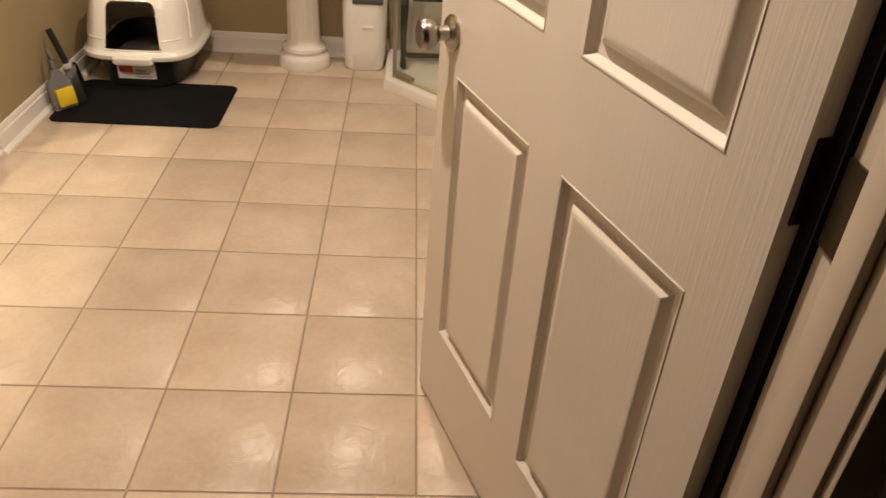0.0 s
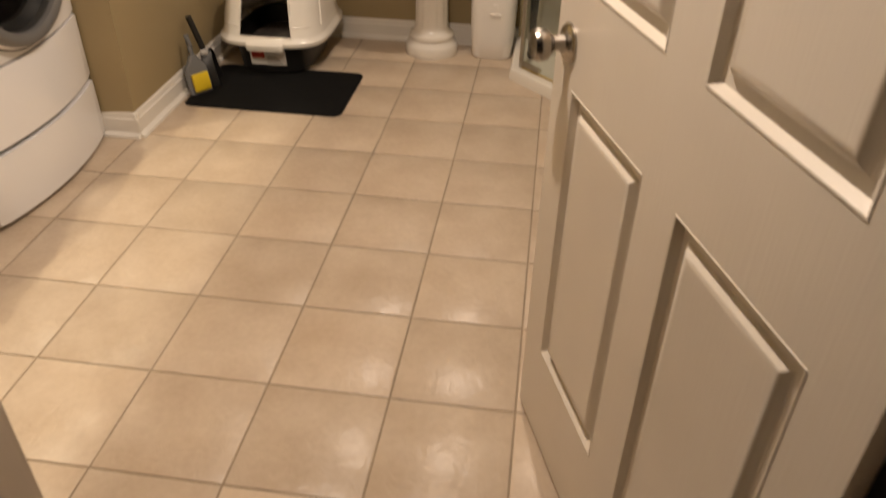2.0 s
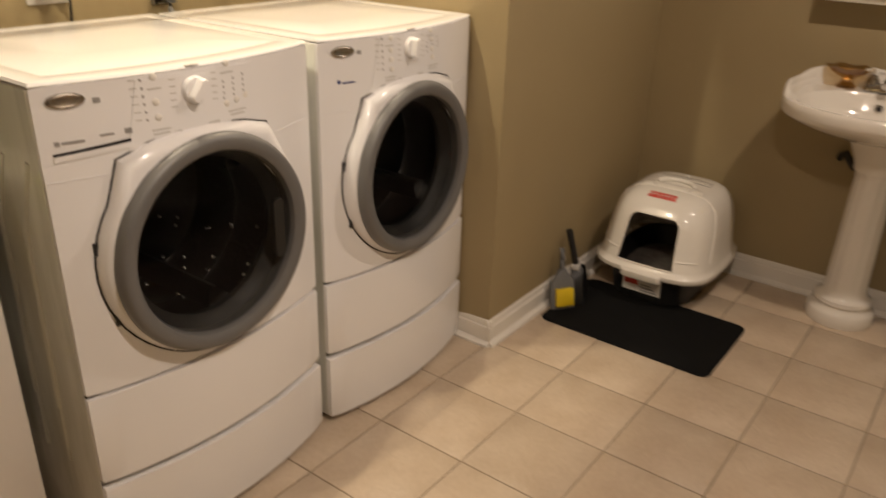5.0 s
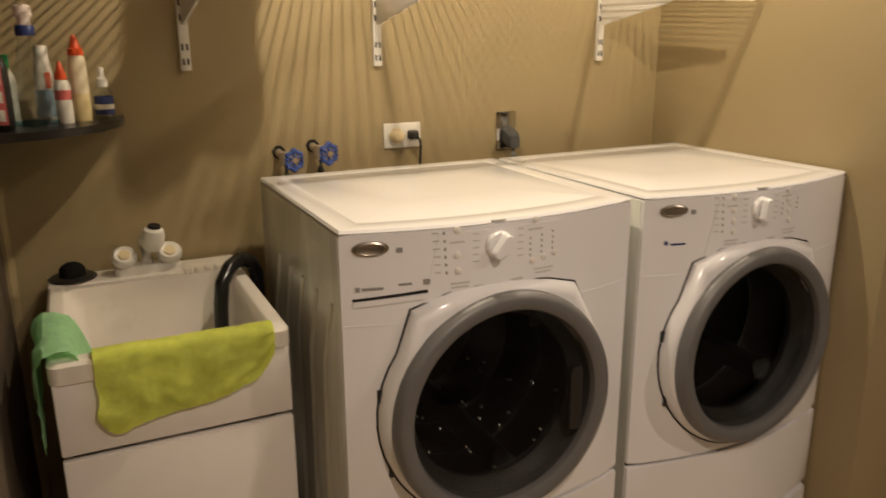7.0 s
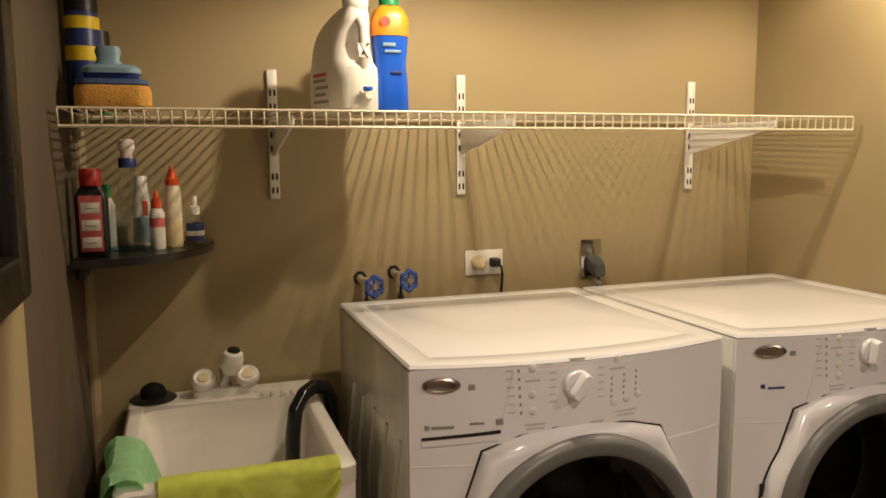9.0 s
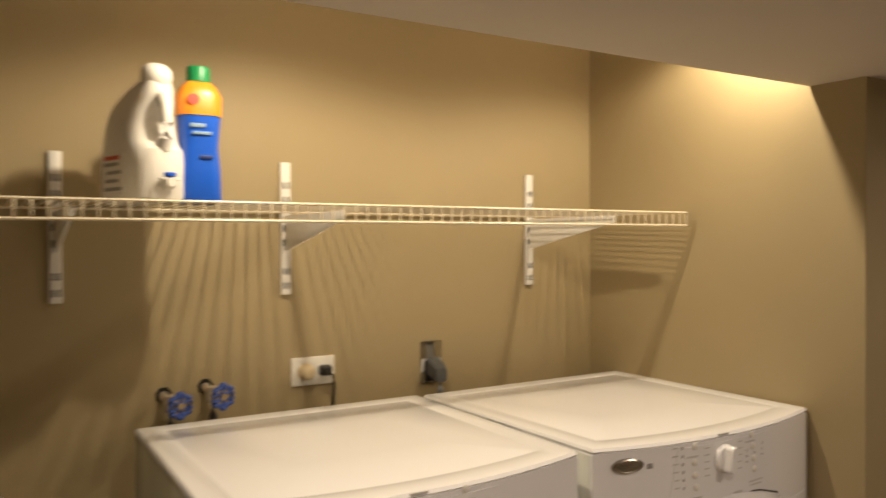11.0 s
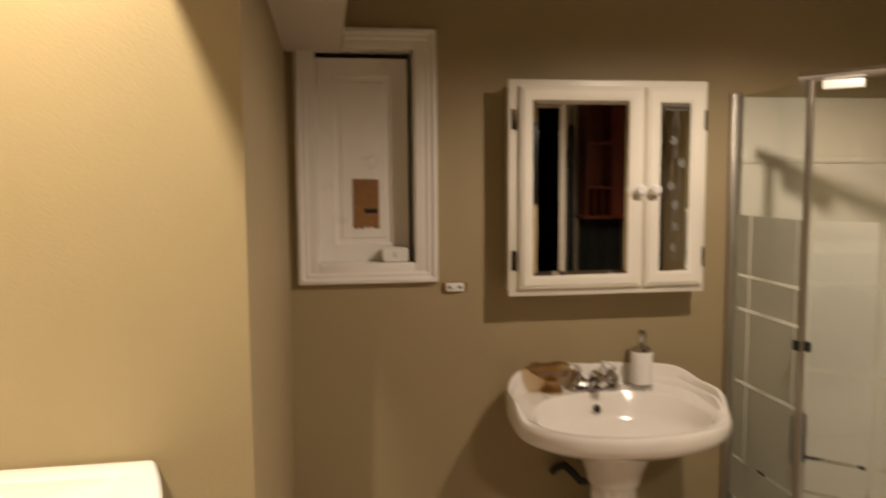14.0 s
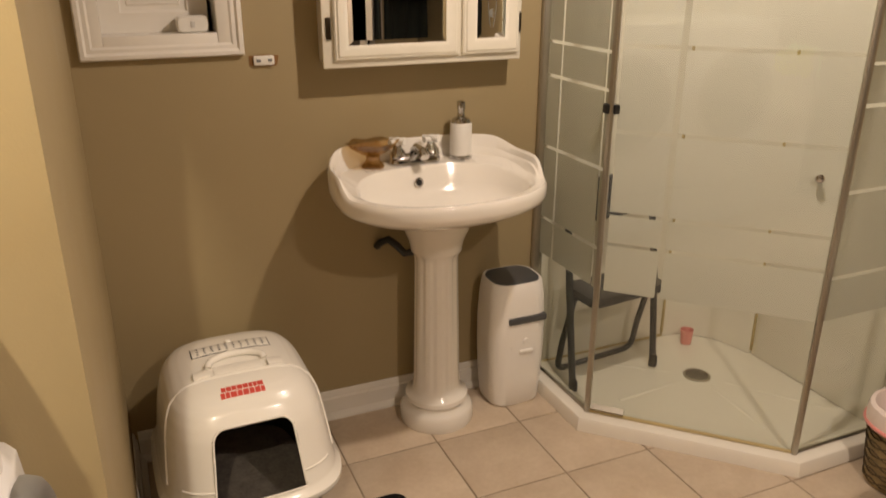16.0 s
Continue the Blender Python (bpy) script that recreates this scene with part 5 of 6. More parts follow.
secs = []
for f, z, sh, h in ((0.36, 0.738, 0.06, 0), (0.44, 0.750, 0.05, 0), (0.66, 0.771, 0.03, 0), (0.85, 0.797, 0.012, 0), (0.945, 0.815, 0.004, 0), (0.985, 0.826, 0, 0.02), (1.0, 0.838, 0, 0.036), (1.0, 0.857, 0, 0.072), (0.992, 0.868, 0, 0.078), (0.975, 0.874, 0, 0.078), (0.950, 0.873, 0, 0.071), (0.936, 0.8725, 0, 0.045), (0.918, 0.8725, 0, 0.040), (0.902, 0.872, 0, 0.010), (0.885, 0.8715, 0, 0.0)):
    ring = oval(0, sh, z, RW * f, RD * f, 96, 2.15, 2.9)
    secs.append([(x, y, z + lift(y, h) + (0.018 * max(0.0, min(1.0, (y + 0.02) / 0.14)) if h < 0.02 and f < 0.94 and z > 0.86 else 0)) for x, y, z in ring])
for f, z in ((0.82, 0.869), (0.79, 0.860), (0.765, 0.825), (0.69, 0.800), (0.54, 0.782), (0.30, 0.772), (0.07, 0.770)):
    ring = oval(0, -0.040, z, RW * f, RD * f * 0.90, 96, 2.1, 2.3)
    secs.append([(x, y, z + (0.017 * max(0.0, min(1.0, (y + 0.02) / 0.14)) if z > 0.85 else 0)) for x, y, z in ring])
part("basin", loft(secs), PORCELAIN, sink)
for s in (-1, 1):
    for k in range(4):
        a = radians(18 * k - 30)
        part("shell_relief", tube([(s * 0.165 + 0.012 * math.sin(a), 0.112 + 0.012 * math.cos(a), 0.8865), (s * 0.165 + 0.045 * math.sin(a), 0.112 + 0.034 * math.cos(a), 0.8895)], 0.0022, 6), PORCELAIN, sink)
part("overflow_ring", spin(((0, -0.004), (0.013, -0.004), (0.015, 0.0), (0.011, 0.003), (0.008, 0.0), (0, -0.002)), 20, pose(-0.018, 0.1280, 0.838, 78, 0, 0)), CHROME, sink, "chrome overflow ring")
part("overflow_hole", spin(((0, 0.0018), (0.0085, 0.0018), (0, 0.0022)), 16, pose(-0.018, 0.1280, 0.838, 78, 0, 0)), DARKGAP, sink)
secs = []
for r, z in ((0.123, 0), (0.126, 0.012), (0.124, 0.045), (0.117, 0.058), (0.104, 0.066), (0.100, 0.075), (0.108, 0.086), (0.106, 0.100), (0.093, 0.108), (0.084, 0.118), (0.080, 0.135), (0.078, 0.16), (0.070, 0.58), (0.072, 0.600), (0.079, 0.612), (0.084, 0.620), (0.084, 0.634), (0.092, 0.660), (0.112, 0.705), (0.134, 0.745), (0.138, 0.760)):
    flute = 0.045 if 0.15 <= z <= 0.6 else 0.0
    secs.append([(r * (1 - flute * max(0, math.cos(12 * a)) ** 0.5) * math.cos(a) + 0.034, 0.118 + r * (1 - flute * max(0, math.cos(12 * a)) ** 0.5) * math.sin(a), z) for a in (2 * math.pi * k / 96 for k in range(96))])
part("column", loft(secs), PORCELAIN, sink, "fluted porcelain column")
part("drain_pipe", tube([(-0.02, 0.16, 0.60), (-0.055, 0.17, 0.595), (-0.075, 0.18, 0.62), (-0.095, 0.21, 0.635), (-0.115, 0.23, 0.62), (-0.12, 0.252, 0.60)], 0.0125, 10), BLACKP, sink, "dark drain pipe")

fa = thing("basin_faucet", pose(-0.558, 3.758, 0.8900), "chrome basin faucet with white cross handles", "faucet")
part("base", loft([[(x, y, z) for x, y in round_rect(-0.082 + i, 0.082 - i, -0.028 + i, 0.028 - i, 0.022, 6)] for i, z in ((0, 0), (0, 0.010), (0.006, 0.022), (0.012, 0.026))]), CHROME, fa)
part("spout", tube([(0, 0.004, 0.02), (0, 0.0, 0.036), (0, -0.02, 0.048), (0, -0.07, 0.045), (0, -0.086, 0.032)], 0.015, 12), CHROME, fa)
for s in (-1, 1):
    st = part("stem", spin(((0, 0.02), (0.027, 0.022), (0.024, 0.036), (0.015, 0.048), (0.013, 0.056), (0.017, 0.060), (0, 0.062)), 20, pose(s * 0.056, 0, 0)), CHROME, fa)
    bm = bmesh.new()
    for k in range(2):
        a = radians(25 + 90 * k)
        tube([(s * 0.056 + 0.032 * math.cos(a), 0.032 * math.sin(a), 0.068), (s * 0.056 - 0.032 * math.cos(a), -0.032 * math.sin(a), 0.068)], 0.0085, 10, bm)
    spin(((0, 0.054), (0.013, 0.056), (0.013, 0.078), (0, 0.082)), 16, pose(s * 0.056, 0, 0), bm)
    part("cross_handle", bm, WHITEP, st, "white porcelain cross handle")
so = thing("soap_dispenser", pose(-0.405, 3.748, 0.8900), "white ceramic soap dispenser with chrome pump", "soap dispenser")
part("foot", spin(((0, 0), (0.036, 0), (0.036, 0.008), (0.032, 0.012), (0, 0.012)), 28), CHROME, so)
part("body", spin(((0, 0.012), (0.0335, 0.012), (0.0345, 0.016), (0.0345, 0.108), (0.032, 0.113), (0, 0.113)), 28), WHITEP, so)
part("pump", spin(((0, 0.113), (0.031, 0.113), (0.028, 0.124), (0.013, 0.132), (0.011, 0.15), (0.014, 0.156), (0.013, 0.178), (0, 0.182)), 24), CHROME, so)
part("nozzle", tube([(0, 0, 0.168), (-0.012, -0.03, 0.168), (-0.014, -0.036, 0.162)], 0.0045, 8), CHROME, so)
di = thing("soap_dish", pose(-0.698, 3.745, 0.8900), "amber brown glass footed soap dish", "soap dish")
n = 48
def wavy(r, z, amp):
    return [(r * (1 + amp * math.cos(6 * a)) * math.cos(a), 0.8 * r * (1 + amp * math.cos(6 * a)) * math.sin(a), z + amp * 0.06 * math.cos(6 * a)) for a in (2 * math.pi * k / n for k in range(n))]
part("bowl", loft([wavy(0.014, 0.034, 0), wavy(0.040, 0.044, 0.01), (wavy(0.066, 0.060, 0.025)), wavy(0.080, 0.076, 0.05), wavy(0.076, 0.076, 0.05), wavy(0.060, 0.060, 0.025), wavy(0.02, 0.046, 0)]), AMBER, di)
part("foot", spin(((0, 0), (0.034, 0), (0.034, 0.006), (0.026, 0.014), (0.020, 0.024), (0.022, 0.034), (0, 0.036)), 24), AMBER, di)

# ---- litter box, mat, brush ----
mat = prism(round_rect(-1.440, -0.770, 2.895, 3.345, 0.035, 6), 0.0, 0.006, 0.002)
solo("floor_mat", mat, RUBBER, "thin black rubber floor mat", "mat")
LB = pose(-1.188, 3.524, 0.0065, 0, 0, 1)
lb = thing("litter_box", LB, "black litter box with a white hooded lid", "litter box")
part("pan", loft([oval(0, 0, z, rx, ry, 48, 3.6) for rx, ry, z in ((0.160, 0.228, 0.0), (0.170, 0.238, 0.006), (0.188, 0.262, 0.150), (0.192, 0.268, 0.155), (0.184, 0.258, 0.156), (0.164, 0.23, 0.05), (0.157, 0.22, 0.048))]), BLACKP, lb, "black plastic pan")
part("litter", loft([oval(0, 0, z, rx, ry, 40, 3.6) for rx, ry, z in ((0.158, 0.215, 0.05), (0.163, 0.22, 0.075), (0.10, 0.14, 0.082))]), SAND, lb, "grey granular litter")
LEVELS = ((0.236, 0.292, 0.134), (0.238, 0.297, 0.142), (0.237, 0.296, 0.154), (0.225, 0.279, 0.168), (0.218, 0.269, 0.200), (0.210, 0.257, 0.260), (0.205, 0.249, 0.300), (0.198, 0.240, 0.340), (0.190, 0.228, 0.370), (0.178, 0.213, 0.396), (0.160, 0.192, 0.417), (0.136, 0.164, 0.431), (0.100, 0.125, 0.439), (0.055, 0.07, 0.443), (0.012, 0.016, 0.444))
POW = 3.7
LEVELS = tuple((rx * 1.045, ry, z) for rx, ry, z in LEVELS)


def hood(z):
    for (ax, ay, az), (bx, by, bz) in zip(LEVELS[3:], LEVELS[4:]):
        if az <= z <= bz:
            f = (z - az) / (bz - az)
            return ax + (bx - ax) * f, ay + (by - ay) * f
    return LEVELS[-1][:2]


def lean(z):
    return 0.02 * max(0, (z - 0.2) / 0.27)


def in_mouth(x, z):
    if not 0.176 <= z <= 0.368:
        return False
    half = 0.116 - 0.05 * (z - 0.188) / 0.18 * 0.25
    if z > 0.330:
        half = half - 0.036 + math.sqrt(max(0.0, 0.036 ** 2 - (z - 0.331) ** 2))
    return abs(x) < half


def on_top(x, y, out=0.0):
    """The point of the hood straight above x, y."""
    lo, hi = 0.185, 0.444
    for _ in range(30):
        z = (lo + hi) / 2
        rx, ry = hood(z)
        if (abs(x) / rx) ** POW + (abs(y - lean(z)) / ry) ** POW < 1:
            lo = z
        else:
            hi = z
    return Vector((x, y, lo + out))


def on_side(s, y, z, out=0.0):
    rx, ry = hood(z)
    t = min(1.0, abs(y - lean(z)) / ry)
    return Vector((s * (rx * (1 - t ** POW) ** (1 / POW) + out), y, z))


def on_hood(x, z, out=0.0):
    rx, ry = hood(z)
    t = min(1, abs(x) / rx)
    return Vector((x, -(ry + out) * (1 - t ** POW) ** (1 / POW) + lean(z), z))


def top_sheet(x0, x1, y0, y1, out, thick, n=10):
    """A thin plate that follows the top of the hood."""
    return loft([[on_top(x0 + (x1 - x0) * k / n, y, out - d) for k in range(n + 1)] + [on_top(x1, y, -thick)] + [on_top(x0, y, -thick)] for y, d in ((y0, 0.001), (y0 + 0.002, 0), ((y0 + y1) / 2, 0), (y1 - 0.002, 0), (y1, 0.001))])


rows = list(LEVELS[:4]) + [(*hood(z), z) for z in np.arange(0.176, 0.43, 0.006)] + list(LEVELS[11:])
N = 192
bm = bmesh.new()
rings = [[bm.verts.new(p) for p in oval(0, lean(z), z, rx, ry, N, POW)] for rx, ry, z in rows]
for a, b in zip(rings, rings[1:]):
    for i in range(N):
        j = (i + 1) % N
        c = (a[i].co + a[j].co + b[j].co + b[i].co) / 4
        if c.y < 0 and in_mouth(c.x, c.z):
            continue
        bm.faces.new((a[i], a[j], b[j], b[i]))
tip = bm.verts.new((0, lean(0.444), 0.4442))
for i in range(N):
    bm.faces.new((rings[-1][i], rings[-1][(i + 1) % N], tip))
lid = part("hood", bm, LIDP, lb, "pearly white hood with an open mouth")
half = 0.116
path = [on_hood(-half + 0.0125 * k / 12, 0.176 + 0.155 * k / 12, 0.001) for k in range(13)] + [on_hood(-0.0675 - 0.036 * math.cos(radians(a)), 0.331 + 0.037 * math.sin(radians(a)), 0.001) for a in range(12, 91, 13)]
path = path + [Vector((-p.x, p.y, p.z)) for p in reversed(path)]
part("mouth_rim", tube(path + [on_hood(x, 0.175, 0.001) for x in np.linspace(0.102, -0.102, 8)], 0.0032, 8, closed=True), LIDP, lid)
part("front_tab", loft([[(x, y, z) for x, y in round_rect(-0.085 + i, 0.085 - i, -0.312 + i, -0.26, 0.02, 5)] for i, z in ((0.004, 0.120), (0, 0.126), (0, 0.148), (0.006, 0.154))]), LIDP, lid)
# raised seam over the top and down both sides
seam = [on_side(-1, -0.150 + 0.07 * (z - 0.2) / 0.2, z) for z in np.linspace(0.2, 0.395, 12)] + [on_top(x, -0.076) for x in np.linspace(-0.15, 0.15, 21)] + [on_side(1, -0.150 + 0.07 * (z - 0.2) / 0.2, z) for z in np.linspace(0.395, 0.2, 12)]
part("seam_ridge", tube(seam, 0.0045, 8), LIDP, lid)
for s in (-1, 1):
    part("side_ridge", tube([on_hood(s * x, 0.215) for x in np.linspace(0.112, 0.19, 8)], 0.0035, 6), LIDP, lid)
    part("latch", top_sheet(s * 0.098 - 0.020, s * 0.098 + 0.020, -0.074, -0.040, 0.010, 0.004), LIDP, lid)
part("handle", tube([on_top(-0.075, -0.030, 0.004)] + [on_top(0.075 * math.sin(radians(a)), -0.030 + 0.046 * math.cos(radians(a)), 0.009) for a in range(-80, 81, 10)] + [on_top(0.075, -0.030, 0.004)], 0.0095, 10), LIDP, lid, "carry handle")
part("handle_recess", top_sheet(-0.064, 0.064, -0.070, -0.030, 0.0035, 0.004), LIDP, lid)
part("vent_gap", top_sheet(-0.109, 0.109, 0.050, 0.108, 0.0012, 0.004), GREYP, lid)
vent = part("vent", top_sheet(-0.106, 0.106, 0.053, 0.105, 0.0026, 0.004), LIDP, lid, "perforated filter cover")
hole = mesh_of("vent_hole", box(-0.0034, 0.0034, -0.0024, 0.0024, 0, 0.0006), GREYP)
for i in range(10):
    for j in range(3):
        o = new("vent_hole", hole)
        o.parent, o.location = vent, on_top(-0.09 + 0.02 * i, 0.064 + 0.0145 * j, 0.0032)
part("vent_knob", spin(((0, -0.004), (0.009, -0.004), (0.009, 0.005), (0.006, 0.008), (0, 0.008)), 16, Matrix.Translation(on_top(0.0, 0.112))), LIDP, lid)
rnd = random.Random(3)
for y, x0, x1 in ((-0.138, -0.060, 0.052), (-0.157, -0.064, 0.052)):
    bm = bmesh.new()
    x = x0
    while x < x1 - 0.006:
        w = rnd.uniform(0.009, 0.016)
        quad = [(x, y - 0.0078), (min(x + w, x1), y - 0.0078), (min(x + w, x1), y + 0.0078), (x, y + 0.0078)]
        loft([[on_top(a, b, -0.003) for a, b in quad], [on_top(a, b, 0.0012) for a, b in quad]], bm=bm)
        x += w + 0.0018
    tagged(part("logo_bar", bm, REDINK, lid, "red printed bars"), kind="stuff")
tilt = Matrix.Translation((0, -0.2520, 0.074)) @ Matrix.Rotation(radians(8.5), 4, "X")
def stuck(name, x0, x1, z0, z1, out, material, label=""):
    bm = box(x0, x1, -out, 0.006, z0, z1)
    bmesh.ops.transform(bm, matrix=tilt, verts=bm.verts)
    return part(name, bm, material, lb, label)
stuck("label", -0.085, 0.075, -0.036, 0.036, 0.0, LABELW, "white and red paper label")
stuck("label_print", -0.078, -0.02, -0.004, 0.026, 0.0006, REDINK)
for k in range(3):
    stuck("label_print", -0.01, 0.06 - 0.012 * k, -0.028 + 0.014 * k, -0.022 + 0.014 * k, 0.0006, DARKINK)

hb = thing("hand_brush", pose(-1.405, 3.02, 0.0065, 0, -12, -35), "grey hand brush with yellow bristles leaning by the wall", "brush")
part("head", loft([[(x, y, z) for x, y in round_rect(-0.014, 0.014, -w, w, 0.012, 4)] for w, z in ((0.05, 0.0), (0.053, 0.05), (0.05, 0.11), (0.025, 0.14), (0.014, 0.16))]), MIDGREY, hb)
part("bristles", box(0.014, 0.030, -0.038, 0.038, 0.012, 0.085, 0.004), YELLOW, hb, "yellow bristles")
part("handle", tube([(0, 0, 0.15), (0.004, 0, 0.2), (0, 0, 0.245)], 0.0115, 10), MIDGREY, hb)
dp = thing("dust_pan", pose(-1.395, 3.135, 0.0065, 0, -10, 18), "dark grey dustpan standing on the mat", "dustpan")
part("pan", loft([[(x, y, z) for x, y in ((-0.012, -w), (0.03, -w * 0.9), (0.034, -w * 0.8), (-0.004, -w * 0.8), (-0.004, w * 0.8), (0.034, w * 0.8), (0.03, w * 0.9), (-0.012, w))] for w, z in ((0.07, 0.0), (0.068, 0.06), (0.05, 0.12), (0.02, 0.145))]), BLACKP, dp)
part("handle", tube([(0.004, 0, 0.13), (-0.002, 0, 0.2), (-0.012, 0, 0.30)], 0.013, 10), BLACKP, dp)
part("clip", box(-0.01, 0.02, -0.03, 0.03, 0.135, 0.155, 0.004), PALEINK, dp)

# ---- slim white bin ----
BN = thing("waste_bin", pose(-0.222, 3.715, 0), "white slim waste bin with a grey lid", "bin")
def bin_ring(w, d, z, r=0.055):
    return [(x, y, z) for x, y in round_rect(-w, w, -d, d, r, 8)]
part("body", loft([bin_ring(0.088, 0.078, 0), bin_ring(0.094, 0.084, 0.008), bin_ring(0.101, 0.090, 0.10), bin_ring(0.105, 0.093, 0.22), bin_ring(0.105, 0.092, 0.32), bin_ring(0.101, 0.088, 0.41), bin_ring(0.095, 0.083, 0.458), bin_ring(0.091, 0.079, 0.466), bin_ring(0.086, 0.075, 0.462)]), BINP, BN)
part("lid", loft([bin_ring(0.0855, 0.0745, 0.458, 0.05), bin_ring(0.084, 0.073, 0.468, 0.05), bin_ring(0.06, 0.05, 0.471, 0.03)]), GREYP, BN, "dark grey flap lid")
part("slot", loft([[(x, -0.0955 + b, z) for x, z in round_rect(-0.055 + i, 0.088 - i, 0.325 + i, 0.349 - i, 0.006, 3)] for i, b in ((0, 0.030), (0, -0.001), (0.004, -0.003))]), GREYP, BN, "grey handle band")
part("catch", box(-0.012, 0.040, -0.1, -0.088, 0.212, 0.224, 0.003), BINP, BN)
part("button", spin(((0, 0), (0.012, 0), (0.011, 0.003), (0, 0.0035)), 18, Matrix.Translation((0.012, -0.092, 0.255)) @ Matrix.Rotation(radians(90), 4, "X")), BINP, BN)

# ---- neo-angle shower ----
A0, A1, A2, A3 = Vector((-0.105, YN)), Vector((-0.105, 3.418)), Vector((0.372, 2.945)), Vector((XE, 2.945))
CURB = 0.052


def inset(d):
    """The shower's plan, moved inwards by d from its open sides."""
    k = d * (math.sqrt(2) - 1)
    return [(A0.x + d, YN), (A1.x + d, A1.y + k), (A2.x + k, A2.y + d), (XE, A3.y + d)]


shower = thing("shower", pose(0, 0, 0), "neo-angle glass shower with frosted bands and white base", "shower")
sec = []
for d, z in ((-0.014, 0.0), (-0.012, CURB - 0.014), (-0.007, CURB - 0.004), (0.004, CURB), (0.058, CURB), (0.066, CURB - 0.006), (0.085, 0.040), (0.16, 0.034)):
    sec.append([(x, y, z) for x, y in inset(d)] + [(XE, YN, z)])
part("base", loft(sec, cap0=False), ACRYL, shower, "white acrylic base with curb")
for x, y in ((0.43, 3.13), (0.09, 3.47), (0.735, 3.13), (0.10, 3.78)):
    dx, dy = x - 0.455, y - 3.50
    part("floor_ridge", tube([(0.455 + dx * 0.22, 3.50 + dy * 0.22, 0.0215), (x, y, 0.0235)], 0.0145, 10), ACRYL, shower)
dr = part("drain", spin(((0, 0.002), (0.046, 0.002), (0.05, 0.0), (0.05, -0.004)), 32, pose(0.455, 3.50, 0.0355)), ALU, shower, "metal drain cover")
bm = bmesh.new()
for k in range(-3, 4):
    w = math.sqrt(0.04 ** 2 - (0.011 * k) ** 2)
    box(0.455 - w, 0.455 + w, 3.50 + 0.011 * k - 0.0025, 3.50 + 0.011 * k + 0.0025, 0.0372, 0.0380, bm=bm)
part("drain_slots", bm, DARKGAP, dr)
# surround
ST = 1.80
part("back_panel", box(-0.07, 0.53, YN - 0.014, YN - 0.001, 0.036, ST, 0.004), ACRYL, shower)
part("side_panel", box(XE - 0.014, XE - 0.001, 2.96, 3.55, 0.036, ST, 0.004), ACRYL, shower)
cm = [(0.535, YN - 0.002), (0.535, YN - 0.02)] + [(0.535 + 0.212 * math.sin(radians(a)), YN - 0.02 - 0.24 + 0.24 * math.cos(radians(a))) for a in range(8, 90, 8)] + [(XE - 0.018, 3.55), (XE - 0.002, 3.55), (XE - 0.002, YN - 0.002)]
part("corner_panel", prism(cm, 0.036, ST), ACRYL, shower)
for x, y in ((0.532, YN - 0.017), (XE - 0.017, 3.548)):
    part("seam", box(x - 0.004, x + 0.004, y - 0.004, y + 0.004, 0.05, ST), SEAL, shower, "yellowed sealant seam")
part("base_seam", box(-0.04, XE - 0.02, YN - 0.020, YN - 0.012, 0.036, 0.044, 0.002), SEAL, shower)
for z in (1.05, 1.575):
    sh = [(0.51, YN - 0.02)] + [(0.50 + 0.255 * math.sin(radians(a)), YN - 0.255 - 0.02 + 0.255 * math.cos(radians(a)) - 0.07 * math.sin(radians(2 * a))) for a in range(0, 91, 6)] + [(XE - 0.02, YN - 0.02)]
    part("corner_ledge", prism(sh, z - 0.03, z, 0.006), ACRYL, shower)
for z in (1.60,):
    part("panel_rib", box(-0.06, 0.53, YN - 0.020, YN - 0.012, z - 0.012, z + 0.012, 0.004), ACRYL, shower)

GZ0, GZ1 = CURB + 0.012, 1.80


def glazed(p, q, bands, splits):
    """A pane from p to q with etched fields; bands are z ranges, splits are distances along."""
    d = (q - p)
    length = d.length
    m = Matrix.Translation((p.x, p.y, 0)) @ Matrix.Rotation(math.atan2(d.y, d.x), 4, "Z")
    bm = box(0, length, -0.003, 0.003, GZ0, GZ1)
    bmesh.ops.transform(bm, matrix=m, verts=bm.verts)
    pane = part("pane", bm, GLASS, shower, "clear glass pane")
    pane.visible_shadow = False
    for z0, z1 in bands:
        for s0, s1 in splits:
            bm = box(s0, s1, 0.0034, 0.0044, z0, z1)
            bmesh.ops.transform(bm, matrix=m, verts=bm.verts)
            f = part("frosted_field", bm, FROST, pane, "etched frosted field")
            f.visible_shadow = False
    return pane


def mid(d):
    return [Vector(v) for v in inset(d)]


g = mid(0.035)
BANDS = ((1.238, 1.425), (1.130, 1.228), (0.893, 1.119), (0.639, 0.882), (0.50, 0.628))
BANDS2 = ((1.261, 1.425), (1.016, 1.249), (0.763, 1.004), (0.663, 0.752), (0.50, 0.652))
P1, P2 = Vector((g[1].x, g[1].y)), Vector((g[2].x, g[2].y))
glazed(Vector((g[0].x, YN - 0.015)), P1, BANDS, ((0.010, 0.088), (0.097, 0.334), (0.342, 0.388)))
glazed(P1, P2, BANDS2, ((0.02, 0.177), (0.194, 0.64)))
glazed(P2, Vector((XE - 0.01, g[3].y)), BANDS, ((0.02, 0.39),))


